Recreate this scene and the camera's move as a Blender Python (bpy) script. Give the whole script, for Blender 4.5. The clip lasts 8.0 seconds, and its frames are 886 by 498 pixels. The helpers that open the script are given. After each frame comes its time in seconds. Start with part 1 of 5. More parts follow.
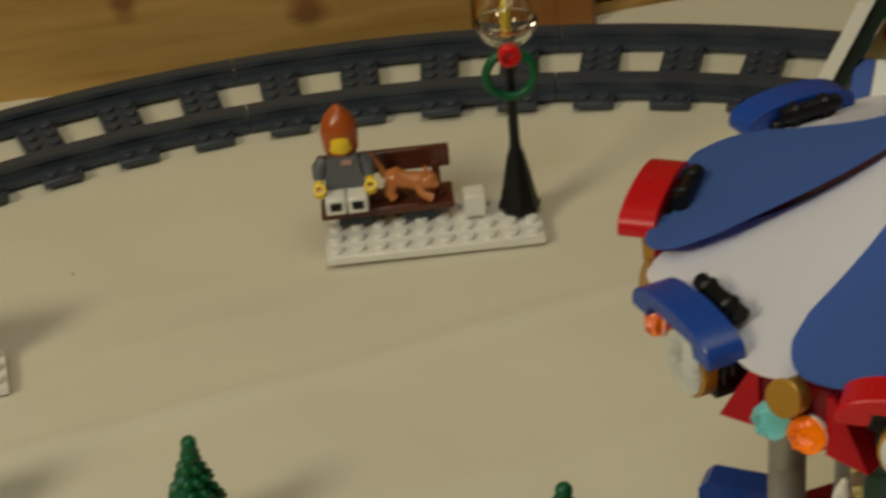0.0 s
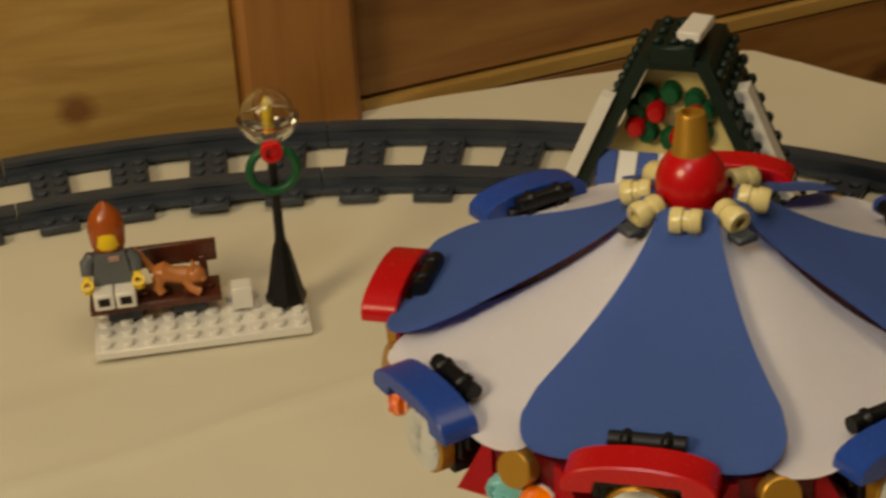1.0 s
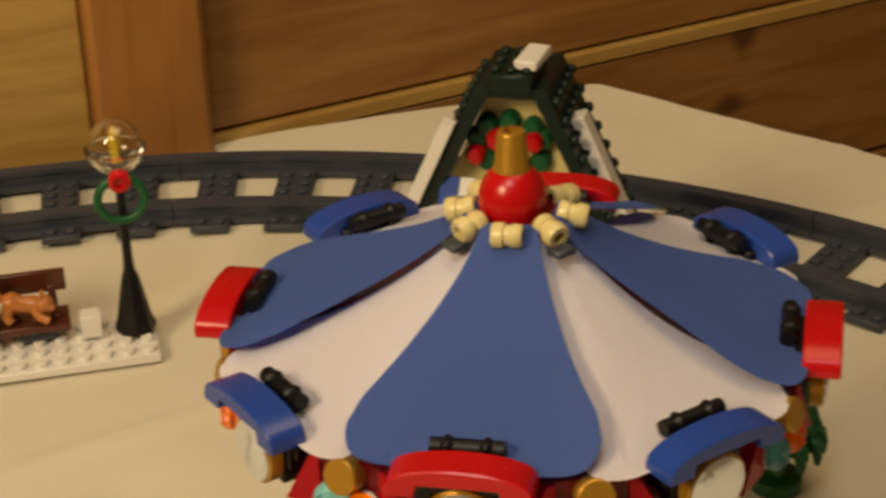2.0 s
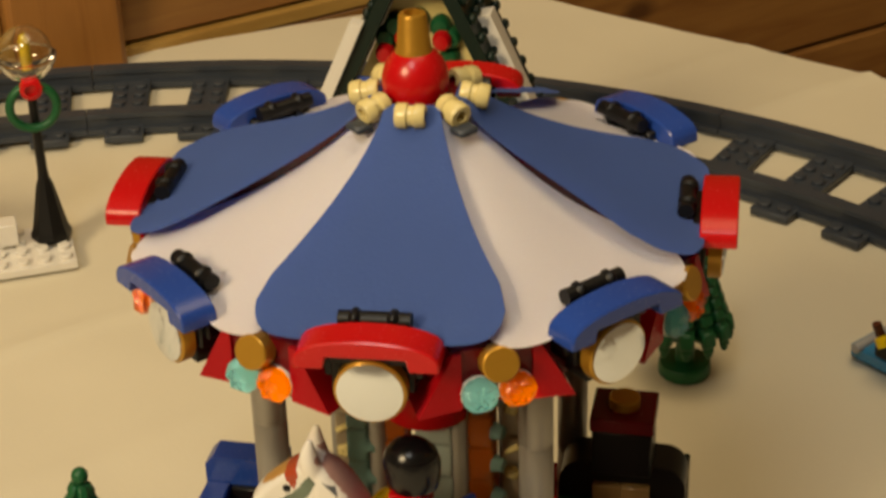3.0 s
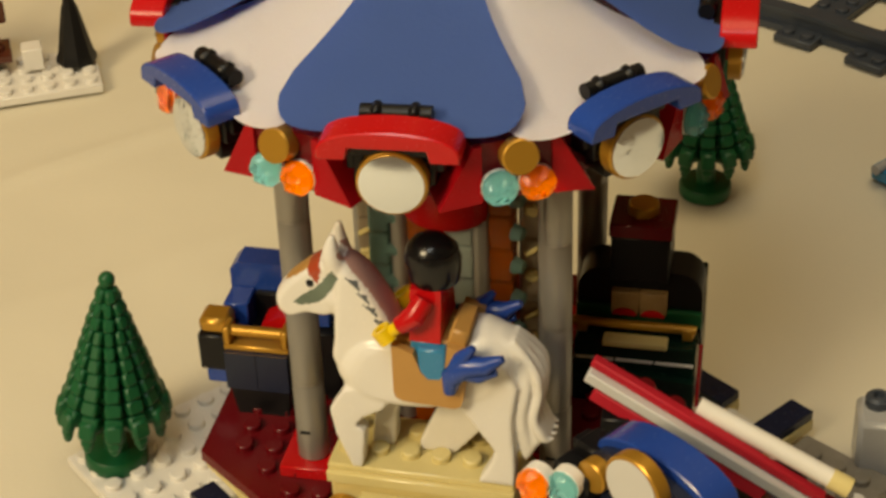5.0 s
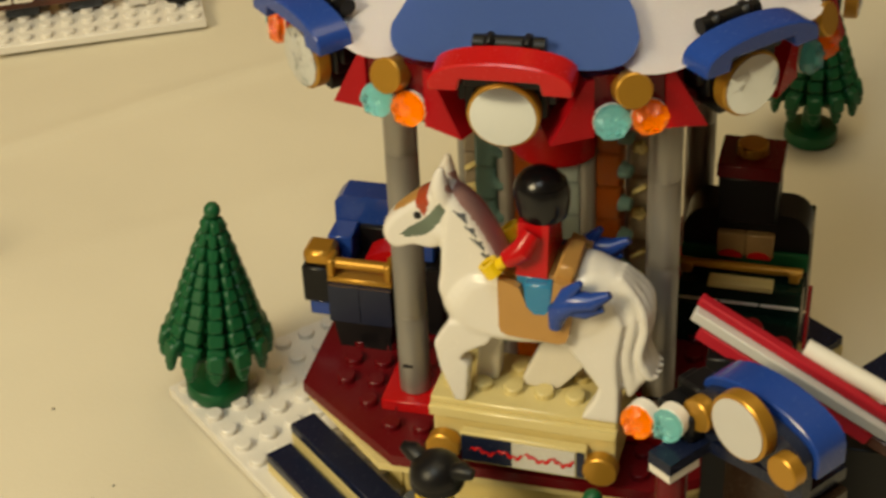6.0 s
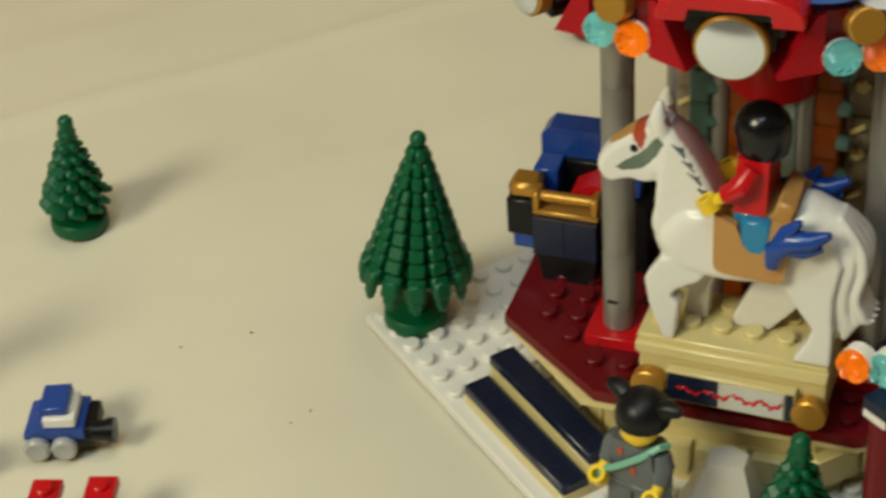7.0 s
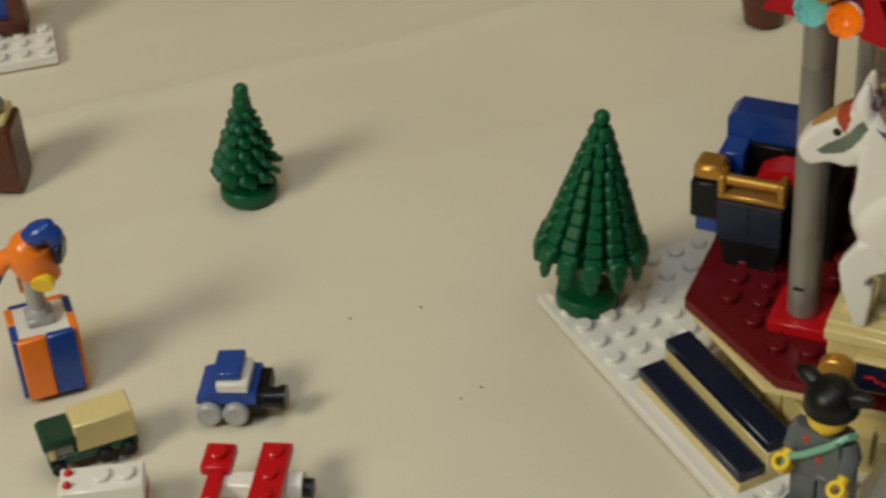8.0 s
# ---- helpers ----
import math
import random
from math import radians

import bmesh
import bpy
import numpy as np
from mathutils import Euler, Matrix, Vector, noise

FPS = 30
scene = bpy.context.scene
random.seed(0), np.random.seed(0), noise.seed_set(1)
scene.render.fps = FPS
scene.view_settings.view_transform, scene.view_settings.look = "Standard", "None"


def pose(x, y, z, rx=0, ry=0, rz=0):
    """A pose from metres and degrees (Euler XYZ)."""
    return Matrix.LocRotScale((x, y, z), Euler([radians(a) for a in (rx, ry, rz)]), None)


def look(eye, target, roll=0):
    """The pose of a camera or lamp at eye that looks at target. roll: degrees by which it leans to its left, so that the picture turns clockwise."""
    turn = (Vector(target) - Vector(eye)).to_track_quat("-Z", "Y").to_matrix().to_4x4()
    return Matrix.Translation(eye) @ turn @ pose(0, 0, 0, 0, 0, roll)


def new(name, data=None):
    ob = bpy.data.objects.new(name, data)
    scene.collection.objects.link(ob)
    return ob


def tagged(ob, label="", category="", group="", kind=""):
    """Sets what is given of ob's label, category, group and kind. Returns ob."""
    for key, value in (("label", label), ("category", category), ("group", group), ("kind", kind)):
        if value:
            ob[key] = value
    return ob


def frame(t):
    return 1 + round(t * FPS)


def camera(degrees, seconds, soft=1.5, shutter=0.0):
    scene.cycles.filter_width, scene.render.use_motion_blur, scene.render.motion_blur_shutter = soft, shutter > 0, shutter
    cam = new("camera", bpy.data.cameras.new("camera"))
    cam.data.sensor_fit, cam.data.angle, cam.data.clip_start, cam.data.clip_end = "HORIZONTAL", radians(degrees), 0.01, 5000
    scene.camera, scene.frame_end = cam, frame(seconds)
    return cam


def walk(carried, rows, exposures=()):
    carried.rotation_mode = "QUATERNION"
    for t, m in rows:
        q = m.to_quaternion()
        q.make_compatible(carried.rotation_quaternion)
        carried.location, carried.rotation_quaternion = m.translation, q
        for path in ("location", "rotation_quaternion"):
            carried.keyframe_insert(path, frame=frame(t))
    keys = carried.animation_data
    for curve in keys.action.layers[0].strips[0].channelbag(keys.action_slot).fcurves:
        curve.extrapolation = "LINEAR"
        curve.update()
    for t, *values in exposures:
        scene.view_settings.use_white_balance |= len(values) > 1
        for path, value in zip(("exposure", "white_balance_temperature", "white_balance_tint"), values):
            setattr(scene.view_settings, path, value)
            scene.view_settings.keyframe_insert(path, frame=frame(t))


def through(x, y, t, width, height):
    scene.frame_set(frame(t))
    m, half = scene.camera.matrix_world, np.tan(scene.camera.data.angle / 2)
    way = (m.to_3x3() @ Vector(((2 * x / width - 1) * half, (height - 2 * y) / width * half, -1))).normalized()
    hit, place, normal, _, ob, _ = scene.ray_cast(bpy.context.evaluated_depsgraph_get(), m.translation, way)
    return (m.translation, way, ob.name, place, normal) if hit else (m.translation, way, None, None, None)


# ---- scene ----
# ---- camera ----
U = 0.001  # one millimetre; the toys are at their true size
cam = camera(26.06, 8.0, soft=2.9, shutter=0.4)
EXPOSURES = [(0.0, -0.50, 6150, -2), (0.5, -0.50, 6700, -1), (1.0, -0.31, 7400, 5), (1.5, -0.11, 8250, 9), (2.0, 0.02, 8200, 10), (3.5, 0.22, 7900, 6), (4.0, 0.25, 7900, 6), (5.5, 0.17, 7450, 2), (6.0, 0.17, 7250, 0), (6.5, 0.18, 6850, -3), (7.0, 0.07, 5850, -5), (8.0, -0.28, 5700, 2)]
ROWS = [
    (0.0, 46.07, -356.20, 361.66, 25.821, -31.207, -5.777),
    (0.5, 52.76, -360.94, 366.04, 21.740, -29.997, -4.054),
    (1.0, 63.01, -368.46, 368.77, 18.527, -28.840, -3.403),
    (1.5, 69.76, -373.05, 369.05, 16.787, -28.084, -2.577),
    (2.0, 76.52, -378.55, 368.43, 14.206, -27.695, -1.797),
    (2.2, 78.35, -379.90, 368.01, 12.905, -27.651, -1.509),
    (3.3, 84.61, -394.15, 360.90, 11.424, -30.646, -1.847),
    (3.5, 85.37, -395.15, 360.01, 11.045, -30.934, -1.696),
    (4.0, 86.77, -397.27, 357.34, 10.817, -32.203, -1.365),
    (4.2, 86.33, -397.57, 356.06, 11.024, -32.560, -1.531),
    (5.3, 86.04, -404.44, 351.15, 13.594, -34.320, -2.378),
    (5.5, 84.55, -405.13, 349.99, 14.191, -34.560, -2.519),
    (6.0, 81.41, -404.55, 348.77, 15.933, -35.250, -2.793),
    (6.5, 77.73, -404.73, 346.96, 18.691, -35.994, -3.407),
    (7.0, 67.84, -406.70, 344.63, 21.729, -36.643, -4.310),
    (7.5, 59.85, -411.89, 344.28, 23.719, -36.838, -4.359),
    (8.0, 48.21, -414.20, 340.50, 25.481, -36.615, -4.288),
]
walk(cam, [(t, pose(x * U, y * U, z * U) @ Euler((radians(90 + pitch), 0, radians(yaw)), "XYZ").to_matrix().to_4x4() @ pose(0, 0, 0, 0, 0, roll)) for t, x, y, z, yaw, pitch, roll in ROWS], EXPOSURES)

# ---- light: a warm ceiling lamp behind the camera, two unseen fill lights added, warm bounce ----
world = bpy.data.worlds.new("room_air")
scene.world = world
world.use_nodes = True
world.node_tree.nodes["Background"].inputs["Color"].default_value = (1.0, 0.80, 0.50, 1)
world.node_tree.nodes["Background"].inputs["Strength"].default_value = 0.12


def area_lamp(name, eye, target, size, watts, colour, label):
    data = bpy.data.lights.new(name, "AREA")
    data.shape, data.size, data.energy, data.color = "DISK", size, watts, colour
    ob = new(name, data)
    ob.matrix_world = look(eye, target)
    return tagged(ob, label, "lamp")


area_lamp("ceiling_lamp", (-0.66, -1.04, 0.93), (-0.05, 0.05, 0.0), 0.46, 14.0, (1.0, 0.83, 0.58), "warm round lamp behind the table")
# added overhead fill that lifts the carousel's shadow; no such lamp is seen
area_lamp("overhead_fill", (0.15, 0.1, 1.70), (0.05, 0.0, 0.0), 1.2, 9.0, (1.0, 0.83, 0.57), "unseen warm fill light added over the table")
# unseen cool fill, added to whiten the near part of the cloth
area_lamp("cool_fill", (-0.08, -0.52, 0.92), (-0.12, -0.22, 0.0), 0.30, 2.3, (0.82, 0.90, 1.0), "unseen cool fill light added over the table edge")


# ---- materials ----
def nodes_of(name):
    m = bpy.data.materials.new(name)
    m.use_nodes = True
    t = m.node_tree
    return m, t, t.nodes["Principled BSDF"]


def link(t, a, b):
    t.links.new(a, b)


def plastic(name, rgb, rough=0.22, vary=0.10, metal=0.0, shine=0.5):
    """Moulded toy plastic: faint colour variation, fine scuffs and smears in the gloss."""
    m, t, b = nodes_of(name)
    co = t.nodes.new("ShaderNodeTexCoord")
    big = t.nodes.new("ShaderNodeTexNoise")
    big.inputs["Scale"].default_value, big.inputs["Detail"].default_value = 90.0, 3.0
    fine = t.nodes.new("ShaderNodeTexNoise")
    fine.inputs["Scale"].default_value, fine.inputs["Detail"].default_value = 1400.0, 4.0
    for n in (big, fine):
        link(t, co.outputs["Object"], n.inputs["Vector"])
    mix = t.nodes.new("ShaderNodeMix")
    mix.data_type = "RGBA"
    mix.inputs[6].default_value = (*[c * (1 - vary) for c in rgb], 1)
    mix.inputs[7].default_value = (*[min(1, c * (1 + vary)) for c in rgb], 1)
    link(t, big.outputs["Fac"], mix.inputs[0])
    link(t, mix.outputs[2], b.inputs["Base Color"])
    ramp = t.nodes.new("ShaderNodeMapRange")
    ramp.inputs[3].default_value, ramp.inputs[4].default_value = rough * 0.75, rough * 1.5
    link(t, fine.outputs["Fac"], ramp.inputs[0])
    link(t, ramp.outputs[0], b.inputs["Roughness"])
    bump = t.nodes.new("ShaderNodeBump")
    bump.inputs["Strength"].default_value, bump.inputs["Distance"].default_value = 0.05, 0.0002
    link(t, big.outputs["Fac"], bump.inputs["Height"])
    link(t, bump.outputs["Normal"], b.inputs["Normal"])
    b.inputs["Metallic"].default_value = metal
    b.inputs["Specular IOR Level"].default_value = shine
    return m


def clear(name, rgb, rough=0.08, through=0.1, ripple=0.8):
    """Tinted see-through plastic."""
    m, t, b = nodes_of(name)
    b.inputs["Base Color"].default_value = (*rgb, 1)
    b.inputs["Transmission Weight"].default_value = through
    b.inputs["Specular IOR Level"].default_value = 0.35
    b.inputs["Roughness"].default_value = rough
    b.inputs["IOR"].default_value = 1.5
    noise_ = t.nodes.new("ShaderNodeTexVoronoi")
    noise_.inputs["Scale"].default_value = 500.0
    bump = t.nodes.new("ShaderNodeBump")
    bump.inputs["Strength"].default_value, bump.inputs["Distance"].default_value = ripple, 0.0006
    link(t, noise_.outputs["Distance"], bump.inputs["Height"])
    link(t, bump.outputs["Normal"], b.inputs["Normal"])
    return m


def fabric(name, rgb, weave=1500.0, stain=0.06, rough=0.9):
    m, t, b = nodes_of(name)
    co = t.nodes.new("ShaderNodeTexCoord")
    n1 = t.nodes.new("ShaderNodeTexNoise")
    n1.inputs["Scale"].default_value, n1.inputs["Detail"].default_value = 14.0, 5.0
    n2 = t.nodes.new("ShaderNodeTexNoise")
    n2.inputs["Scale"].default_value, n2.inputs["Detail"].default_value = weave, 2.0
    for n in (n1, n2):
        link(t, co.outputs["Object"], n.inputs["Vector"])
    mix = t.nodes.new("ShaderNodeMix")
    mix.data_type = "RGBA"
    mix.inputs[6].default_value = (*[c * (1 - stain) for c in rgb], 1)
    mix.inputs[7].default_value = (*[min(1, c * (1 + stain)) for c in rgb], 1)
    link(t, n1.outputs["Fac"], mix.inputs[0])
    link(t, mix.outputs[2], b.inputs["Base Color"])
    bump = t.nodes.new("ShaderNodeBump")
    bump.inputs["Strength"].default_value, bump.inputs["Distance"].default_value = 0.25, 0.0003
    link(t, n2.outputs["Fac"], bump.inputs["Height"])
    link(t, bump.outputs["Normal"], b.inputs["Normal"])
    b.inputs["Roughness"].default_value = rough
    return m


def pine(name, light, dark, knot, stretch=(1.0, 1.0, 9.0), rough=0.45, knots=()):
    """Varnished pine: stretched grain along local x, dark knots."""
    m, t, b = nodes_of(name)
    co = t.nodes.new("ShaderNodeTexCoord")
    mp = t.nodes.new("ShaderNodeMapping")
    mp.inputs["Scale"].default_value = stretch
    link(t, co.outputs["Object"], mp.inputs["Vector"])
    grain = t.nodes.new("ShaderNodeTexNoise")
    grain.inputs["Scale"].default_value, grain.inputs["Detail"].default_value, grain.inputs["Distortion"].default_value = 12.0, 8.0, 0.6
    link(t, mp.outputs["Vector"], grain.inputs["Vector"])
    fibre = t.nodes.new("ShaderNodeTexNoise")
    fibre.inputs["Scale"].default_value, fibre.inputs["Detail"].default_value = 120.0, 3.0
    link(t, mp.outputs["Vector"], fibre.inputs["Vector"])
    ramp = t.nodes.new("ShaderNodeValToRGB")
    ramp.color_ramp.elements[0].position, ramp.color_ramp.elements[0].color = 0.35, (*dark, 1)
    ramp.color_ramp.elements[1].position, ramp.color_ramp.elements[1].color = 0.65, (*light, 1)
    link(t, grain.outputs["Fac"], ramp.inputs["Fac"])
    colour = ramp.outputs["Color"]
    for x, z, wide, tall in knots:
        near = t.nodes.new("ShaderNodeMapping")
        near.vector_type = "TEXTURE"
        near.inputs["Location"].default_value = (x * U, 0, z * U)
        near.inputs["Scale"].default_value = (wide * U, 1.0, tall * U)
        link(t, co.outputs["Object"], near.inputs["Vector"])
        far = t.nodes.new("ShaderNodeVectorMath")
        far.operation = "LENGTH"
        link(t, near.outputs["Vector"], far.inputs[0])
        wob = t.nodes.new("ShaderNodeMath")
        wob.operation = "MULTIPLY_ADD"
        wob.inputs[1].default_value = 0.9
        link(t, grain.outputs["Fac"], wob.inputs[0])
        link(t, far.outputs["Value"], wob.inputs[2])
        spot = t.nodes.new("ShaderNodeMapRange")
        spot.inputs[1].default_value, spot.inputs[2].default_value, spot.inputs[3].default_value, spot.inputs[4].default_value = 0.9, 1.7, 0.85, 0.0
        link(t, wob.outputs[0], spot.inputs[0])
        mix = t.nodes.new("ShaderNodeMix")
        mix.data_type = "RGBA"
        mix.inputs[7].default_value = (*knot, 1)
        link(t, spot.outputs[0], mix.inputs[0])
        link(t, colour, mix.inputs[6])
        colour = mix.outputs[2]
    link(t, colour, b.inputs["Base Color"])
    bump = t.nodes.new("ShaderNodeBump")
    bump.inputs["Strength"].default_value, bump.inputs["Distance"].default_value = 0.15, 0.001
    link(t, fibre.outputs["Fac"], bump.inputs["Height"])
    link(t, bump.outputs["Normal"], b.inputs["Normal"])
    b.inputs["Roughness"].default_value = rough
    return m


RED = plastic("red_plastic", (0.48, 0.005, 0.009), shine=0.4)
# darker copy of RED: the shade on the corner slopes is in its colour
RED_SHADED = plastic("shaded_red_plastic", (0.34, 0.005, 0.011), shine=0.12)
BEAM_RED = plastic("crimson_plastic", (0.44, 0.014, 0.030), rough=0.45, shine=0.2)
DARK_RED = plastic("dark_red_plastic", (0.12, 0.005, 0.008), shine=0.22)
BLUE = plastic("blue_plastic", (0.014, 0.054, 0.29))
NAVY = plastic("navy_plastic", (0.007, 0.011, 0.032), shine=0.35)
BLACK = plastic("black_plastic", (0.005, 0.005, 0.006), rough=0.34, shine=0.28)
WHITE = plastic("white_plastic", (0.75, 0.72, 0.665), vary=0.04)
TAN = plastic("tan_plastic", (0.66, 0.55, 0.25), vary=0.06)
GOLD = plastic("pearl_gold_plastic", (0.48, 0.25, 0.035), rough=0.30, metal=0.55)
GREY = plastic("light_grey_plastic", (0.36, 0.36, 0.36))
SILVER = plastic("flat_silver_plastic", (0.28, 0.265, 0.245), rough=0.30, metal=0.5, vary=0.04)
RAIL_GREY = plastic("dark_grey_plastic", (0.036, 0.045, 0.061), rough=0.42, vary=0.2)
GREEN = plastic("green_plastic", (0.005, 0.084, 0.029), rough=0.36, shine=0.35)
DARK_GREEN = plastic("dark_green_plastic", (0.003, 0.017, 0.011), shine=0.3)
BOTTLE = plastic("bottle_green_plastic", (0.008, 0.052, 0.030))
JADE = plastic("jade_plastic", (0.012, 0.14, 0.042), rough=0.3)
# window tan, darkened in the colour for its tilt from the light
TAN_SHADED = plastic("shaded_tan_plastic", (0.30, 0.19, 0.085), vary=0.25)
FOREST = plastic("roof_green_plastic", (0.006, 0.016, 0.012), rough=0.3, shine=0.3)
BROWN = plastic("brown_plastic", (0.085, 0.022, 0.012))
DARK_BROWN = plastic("dark_brown_plastic", (0.022, 0.012, 0.007), shine=0.35)
ORANGE = plastic("orange_plastic", (0.80, 0.20, 0.012))
NOUGAT = plastic("nougat_plastic", (0.44, 0.155, 0.045))
YELLOW = plastic("yellow_plastic", (0.82, 0.56, 0.02))
HAIR = plastic("reddish_hair_plastic", (0.36, 0.075, 0.012))
SADDLE = plastic("saddle_brown_plastic", (0.46, 0.245, 0.070), rough=0.34)
AZURE = plastic("azure_plastic", (0.03, 0.21, 0.40))
JACKET = plastic("grey_jacket_plastic", (0.10, 0.11, 0.12))
SAND = plastic("sand_green_plastic", (0.20, 0.42, 0.30))
STONE = plastic("stone_grey_plastic", (0.50, 0.47, 0.41))
SLATE = plastic("slate_blue_plastic", (0.014, 0.019, 0.040), shine=0.3)
BRIDLE = plastic("bridle_print_plastic", (0.13, 0.17, 0.13), vary=0.5)
AMBER = plastic("amber_plastic", (0.30, 0.21, 0.015))
SLUDGE = plastic("mottled_grey_plastic", (0.20, 0.18, 0.15), vary=0.45)
ROSETTE = plastic("rosette_print_plastic", (0.36, 0.055, 0.022))
PEARL = plastic("pearl_sticker", (0.58, 0.57, 0.55), vary=0.06, rough=0.5, shine=0.2)
FOIL = plastic("silver_foil_sticker", (0.66, 0.66, 0.65), rough=0.16, metal=0.8)
JET = plastic("glossy_black_plastic", (0.005, 0.005, 0.006), rough=0.2, shine=0.4)
MANE = plastic("mauve_print_plastic", (0.40, 0.23, 0.20))
CYAN_CLEAR = clear("clear_cyan_plastic", (0.06, 0.36, 0.39), through=0.95, ripple=0.12)
ORANGE_CLEAR = clear("clear_orange_plastic", (0.95, 0.085, 0.0), through=0.95, ripple=0.12)
GLASS = clear("clear_plastic", (0.96, 0.94, 0.88), rough=0.02)
GLASS.node_tree.nodes["Principled BSDF"].inputs["Transmission Weight"].default_value = 1.0
GLASS.node_tree.nodes["Principled BSDF"].inputs["Specular IOR Level"].default_value = 0.5
GLASS.node_tree.nodes["Bump"].inputs["Strength"].default_value = 0.0
CYAN_DEEP = clear("deep_cyan_plastic", (0.45, 0.84, 0.80), through=0.5, ripple=0.8)
CYAN_PALE = clear("pale_cyan_plastic", (0.78, 0.93, 0.88), through=0.5, ripple=0.6)
ORANGE_DEEP = clear("deep_orange_plastic", (0.98, 0.20, 0.010), through=0.5, ripple=1.0)
GLASS_BRICK = clear("clear_brick_plastic", (0.80, 0.66, 0.48), rough=0.08, through=0.4)
BLUE_CLOTH = fabric("blue_felt", (0.085, 0.165, 0.50), weave=1100.0, stain=0.16)
WHITE_CLOTH = fabric("white_felt", (0.93, 0.90, 0.96), stain=0.03)
LINEN = fabric("white_tablecloth", (0.64, 0.59, 0.47), weave=900.0, stain=0.05)
PINE = pine("pale_pine", (0.46, 0.285, 0.085), (0.36, 0.205, 0.055), (0.17, 0.065, 0.02), knots=((418, 22, 9, 9), (340, 38, 6, 9), (250, 60, 8, 8), (150, 10, 9, 7)))
PINE_POST = pine("orange_pine", (0.36, 0.155, 0.040), (0.28, 0.115, 0.028), (0.15, 0.05, 0.015), stretch=(9.0, 9.0, 1.0))
PINE_DARK = pine("brown_pine", (0.30, 0.145, 0.042), (0.22, 0.095, 0.026), (0.075, 0.028, 0.010), knots=((306, -8, 9, 13), (298, -46, 12, 7), (420, -30, 9, 8), (520, 60, 10, 8)))
PLASTER = fabric("painted_plaster", (0.70, 0.62, 0.48), weave=200.0, stain=0.04)
MIRROR, mt, mb = nodes_of("mirror_sticker")
mb.inputs["Metallic"].default_value, mb.inputs["Roughness"].default_value = 0.9, 0.16
mb.inputs["Base Color"].default_value = (0.80, 0.86, 0.95, 1)
mco = mt.nodes.new("ShaderNodeTexCoord")
patch = mt.nodes.new("ShaderNodeTexNoise")
patch.inputs["Scale"].default_value, patch.inputs["Detail"].default_value = 70.0, 1.0
edge = mt.nodes.new("ShaderNodeMapRange")
edge.inputs[1].default_value, edge.inputs[2].default_value = 0.44, 0.56
crumple = mt.nodes.new("ShaderNodeTexNoise")
crumple.inputs["Scale"].default_value, crumple.inputs["Detail"].default_value = 240.0, 2.0
both = mt.nodes.new("ShaderNodeMath")
both.operation = "MULTIPLY"
mbump = mt.nodes.new("ShaderNodeBump")
mbump.inputs["Strength"].default_value, mbump.inputs["Distance"].default_value = 0.8, 0.0006
for n in (patch, crumple):
    link(mt, mco.outputs["Object"], n.inputs["Vector"])
link(mt, patch.outputs["Fac"], edge.inputs[0])
link(mt, edge.outputs[0], both.inputs[0])
link(mt, crumple.outputs["Fac"], both.inputs[1])
link(mt, both.outputs[0], mbump.inputs["Height"])
link(mt, mbump.outputs["Normal"], mb.inputs["Normal"])


# ---- mesh helpers; every length inside them is in millimetres ----
def bx(bm, x, y, z, sx, sy, sz, m=None, bevel=0.35):
    """A bevelled box with its centre at x, y, z."""
    mat = (m or Matrix()) @ Matrix.Translation((x, y, z)) @ Matrix.Diagonal((sx, sy, sz, 1))
    made = bmesh.ops.create_cube(bm, size=1.0, matrix=mat)["verts"]
    if bevel > 0:
        edges = list({e for v in made for e in v.link_edges})
        bmesh.ops.bevel(bm, geom=edges, offset=bevel, segments=1, affect="EDGES", profile=0.5)
    return bm


def cyl(bm, a, b, r, r2=None, seg=20, caps=True):
    """A cylinder or cone from point a to point b."""
    a, b = Vector(a), Vector(b)
    d = b - a
    turn = d.to_track_quat("Z", "Y").to_matrix().to_4x4()
    m = Matrix.Translation((a + b) / 2) @ turn
    bmesh.ops.create_cone(bm, cap_ends=caps, segments=seg, radius1=r, radius2=r if r2 is None else r2, depth=d.length, matrix=m)
    return bm


def lathe(bm, prof, seg=28, m=None):
    """A turned body from (radius, height) pairs."""
    m = m or Matrix()
    rings = []
    for r, z in prof:
        if r < 1e-4:
            rings.append([bm.verts.new(m @ Vector((0, 0, z)))])
        else:
            rings.append([bm.verts.new(m @ Vector((r * math.cos(2 * math.pi * k / seg), r * math.sin(2 * math.pi * k / seg), z))) for k in range(seg)])
    for p, q in zip(rings, rings[1:]):
        for k in range(seg):
            j = (k + 1) % seg
            f = [p[k % len(p)], p[j % len(p)], q[j % len(q)], q[k % len(q)]]
            f = list(dict.fromkeys(f))
            if len(f) > 2:
                bm.faces.new(f)
    return bm


def prism(bm, outline, a, b, m=None):
    """A flat outline of (u, v) pairs in the xz plane, made thick from y = a to y = b."""
    m = m or Matrix()
    lo = [bm.verts.new(m @ Vector((u, a, v))) for u, v in outline]
    hi = [bm.verts.new(m @ Vector((u, b, v))) for u, v in outline]
    bm.faces.new(lo)
    bm.faces.new(hi[::-1])
    n = len(lo)
    for k in range(n):
        bm.faces.new((lo[k], hi[k], hi[(k + 1) % n], lo[(k + 1) % n]))
    return bm


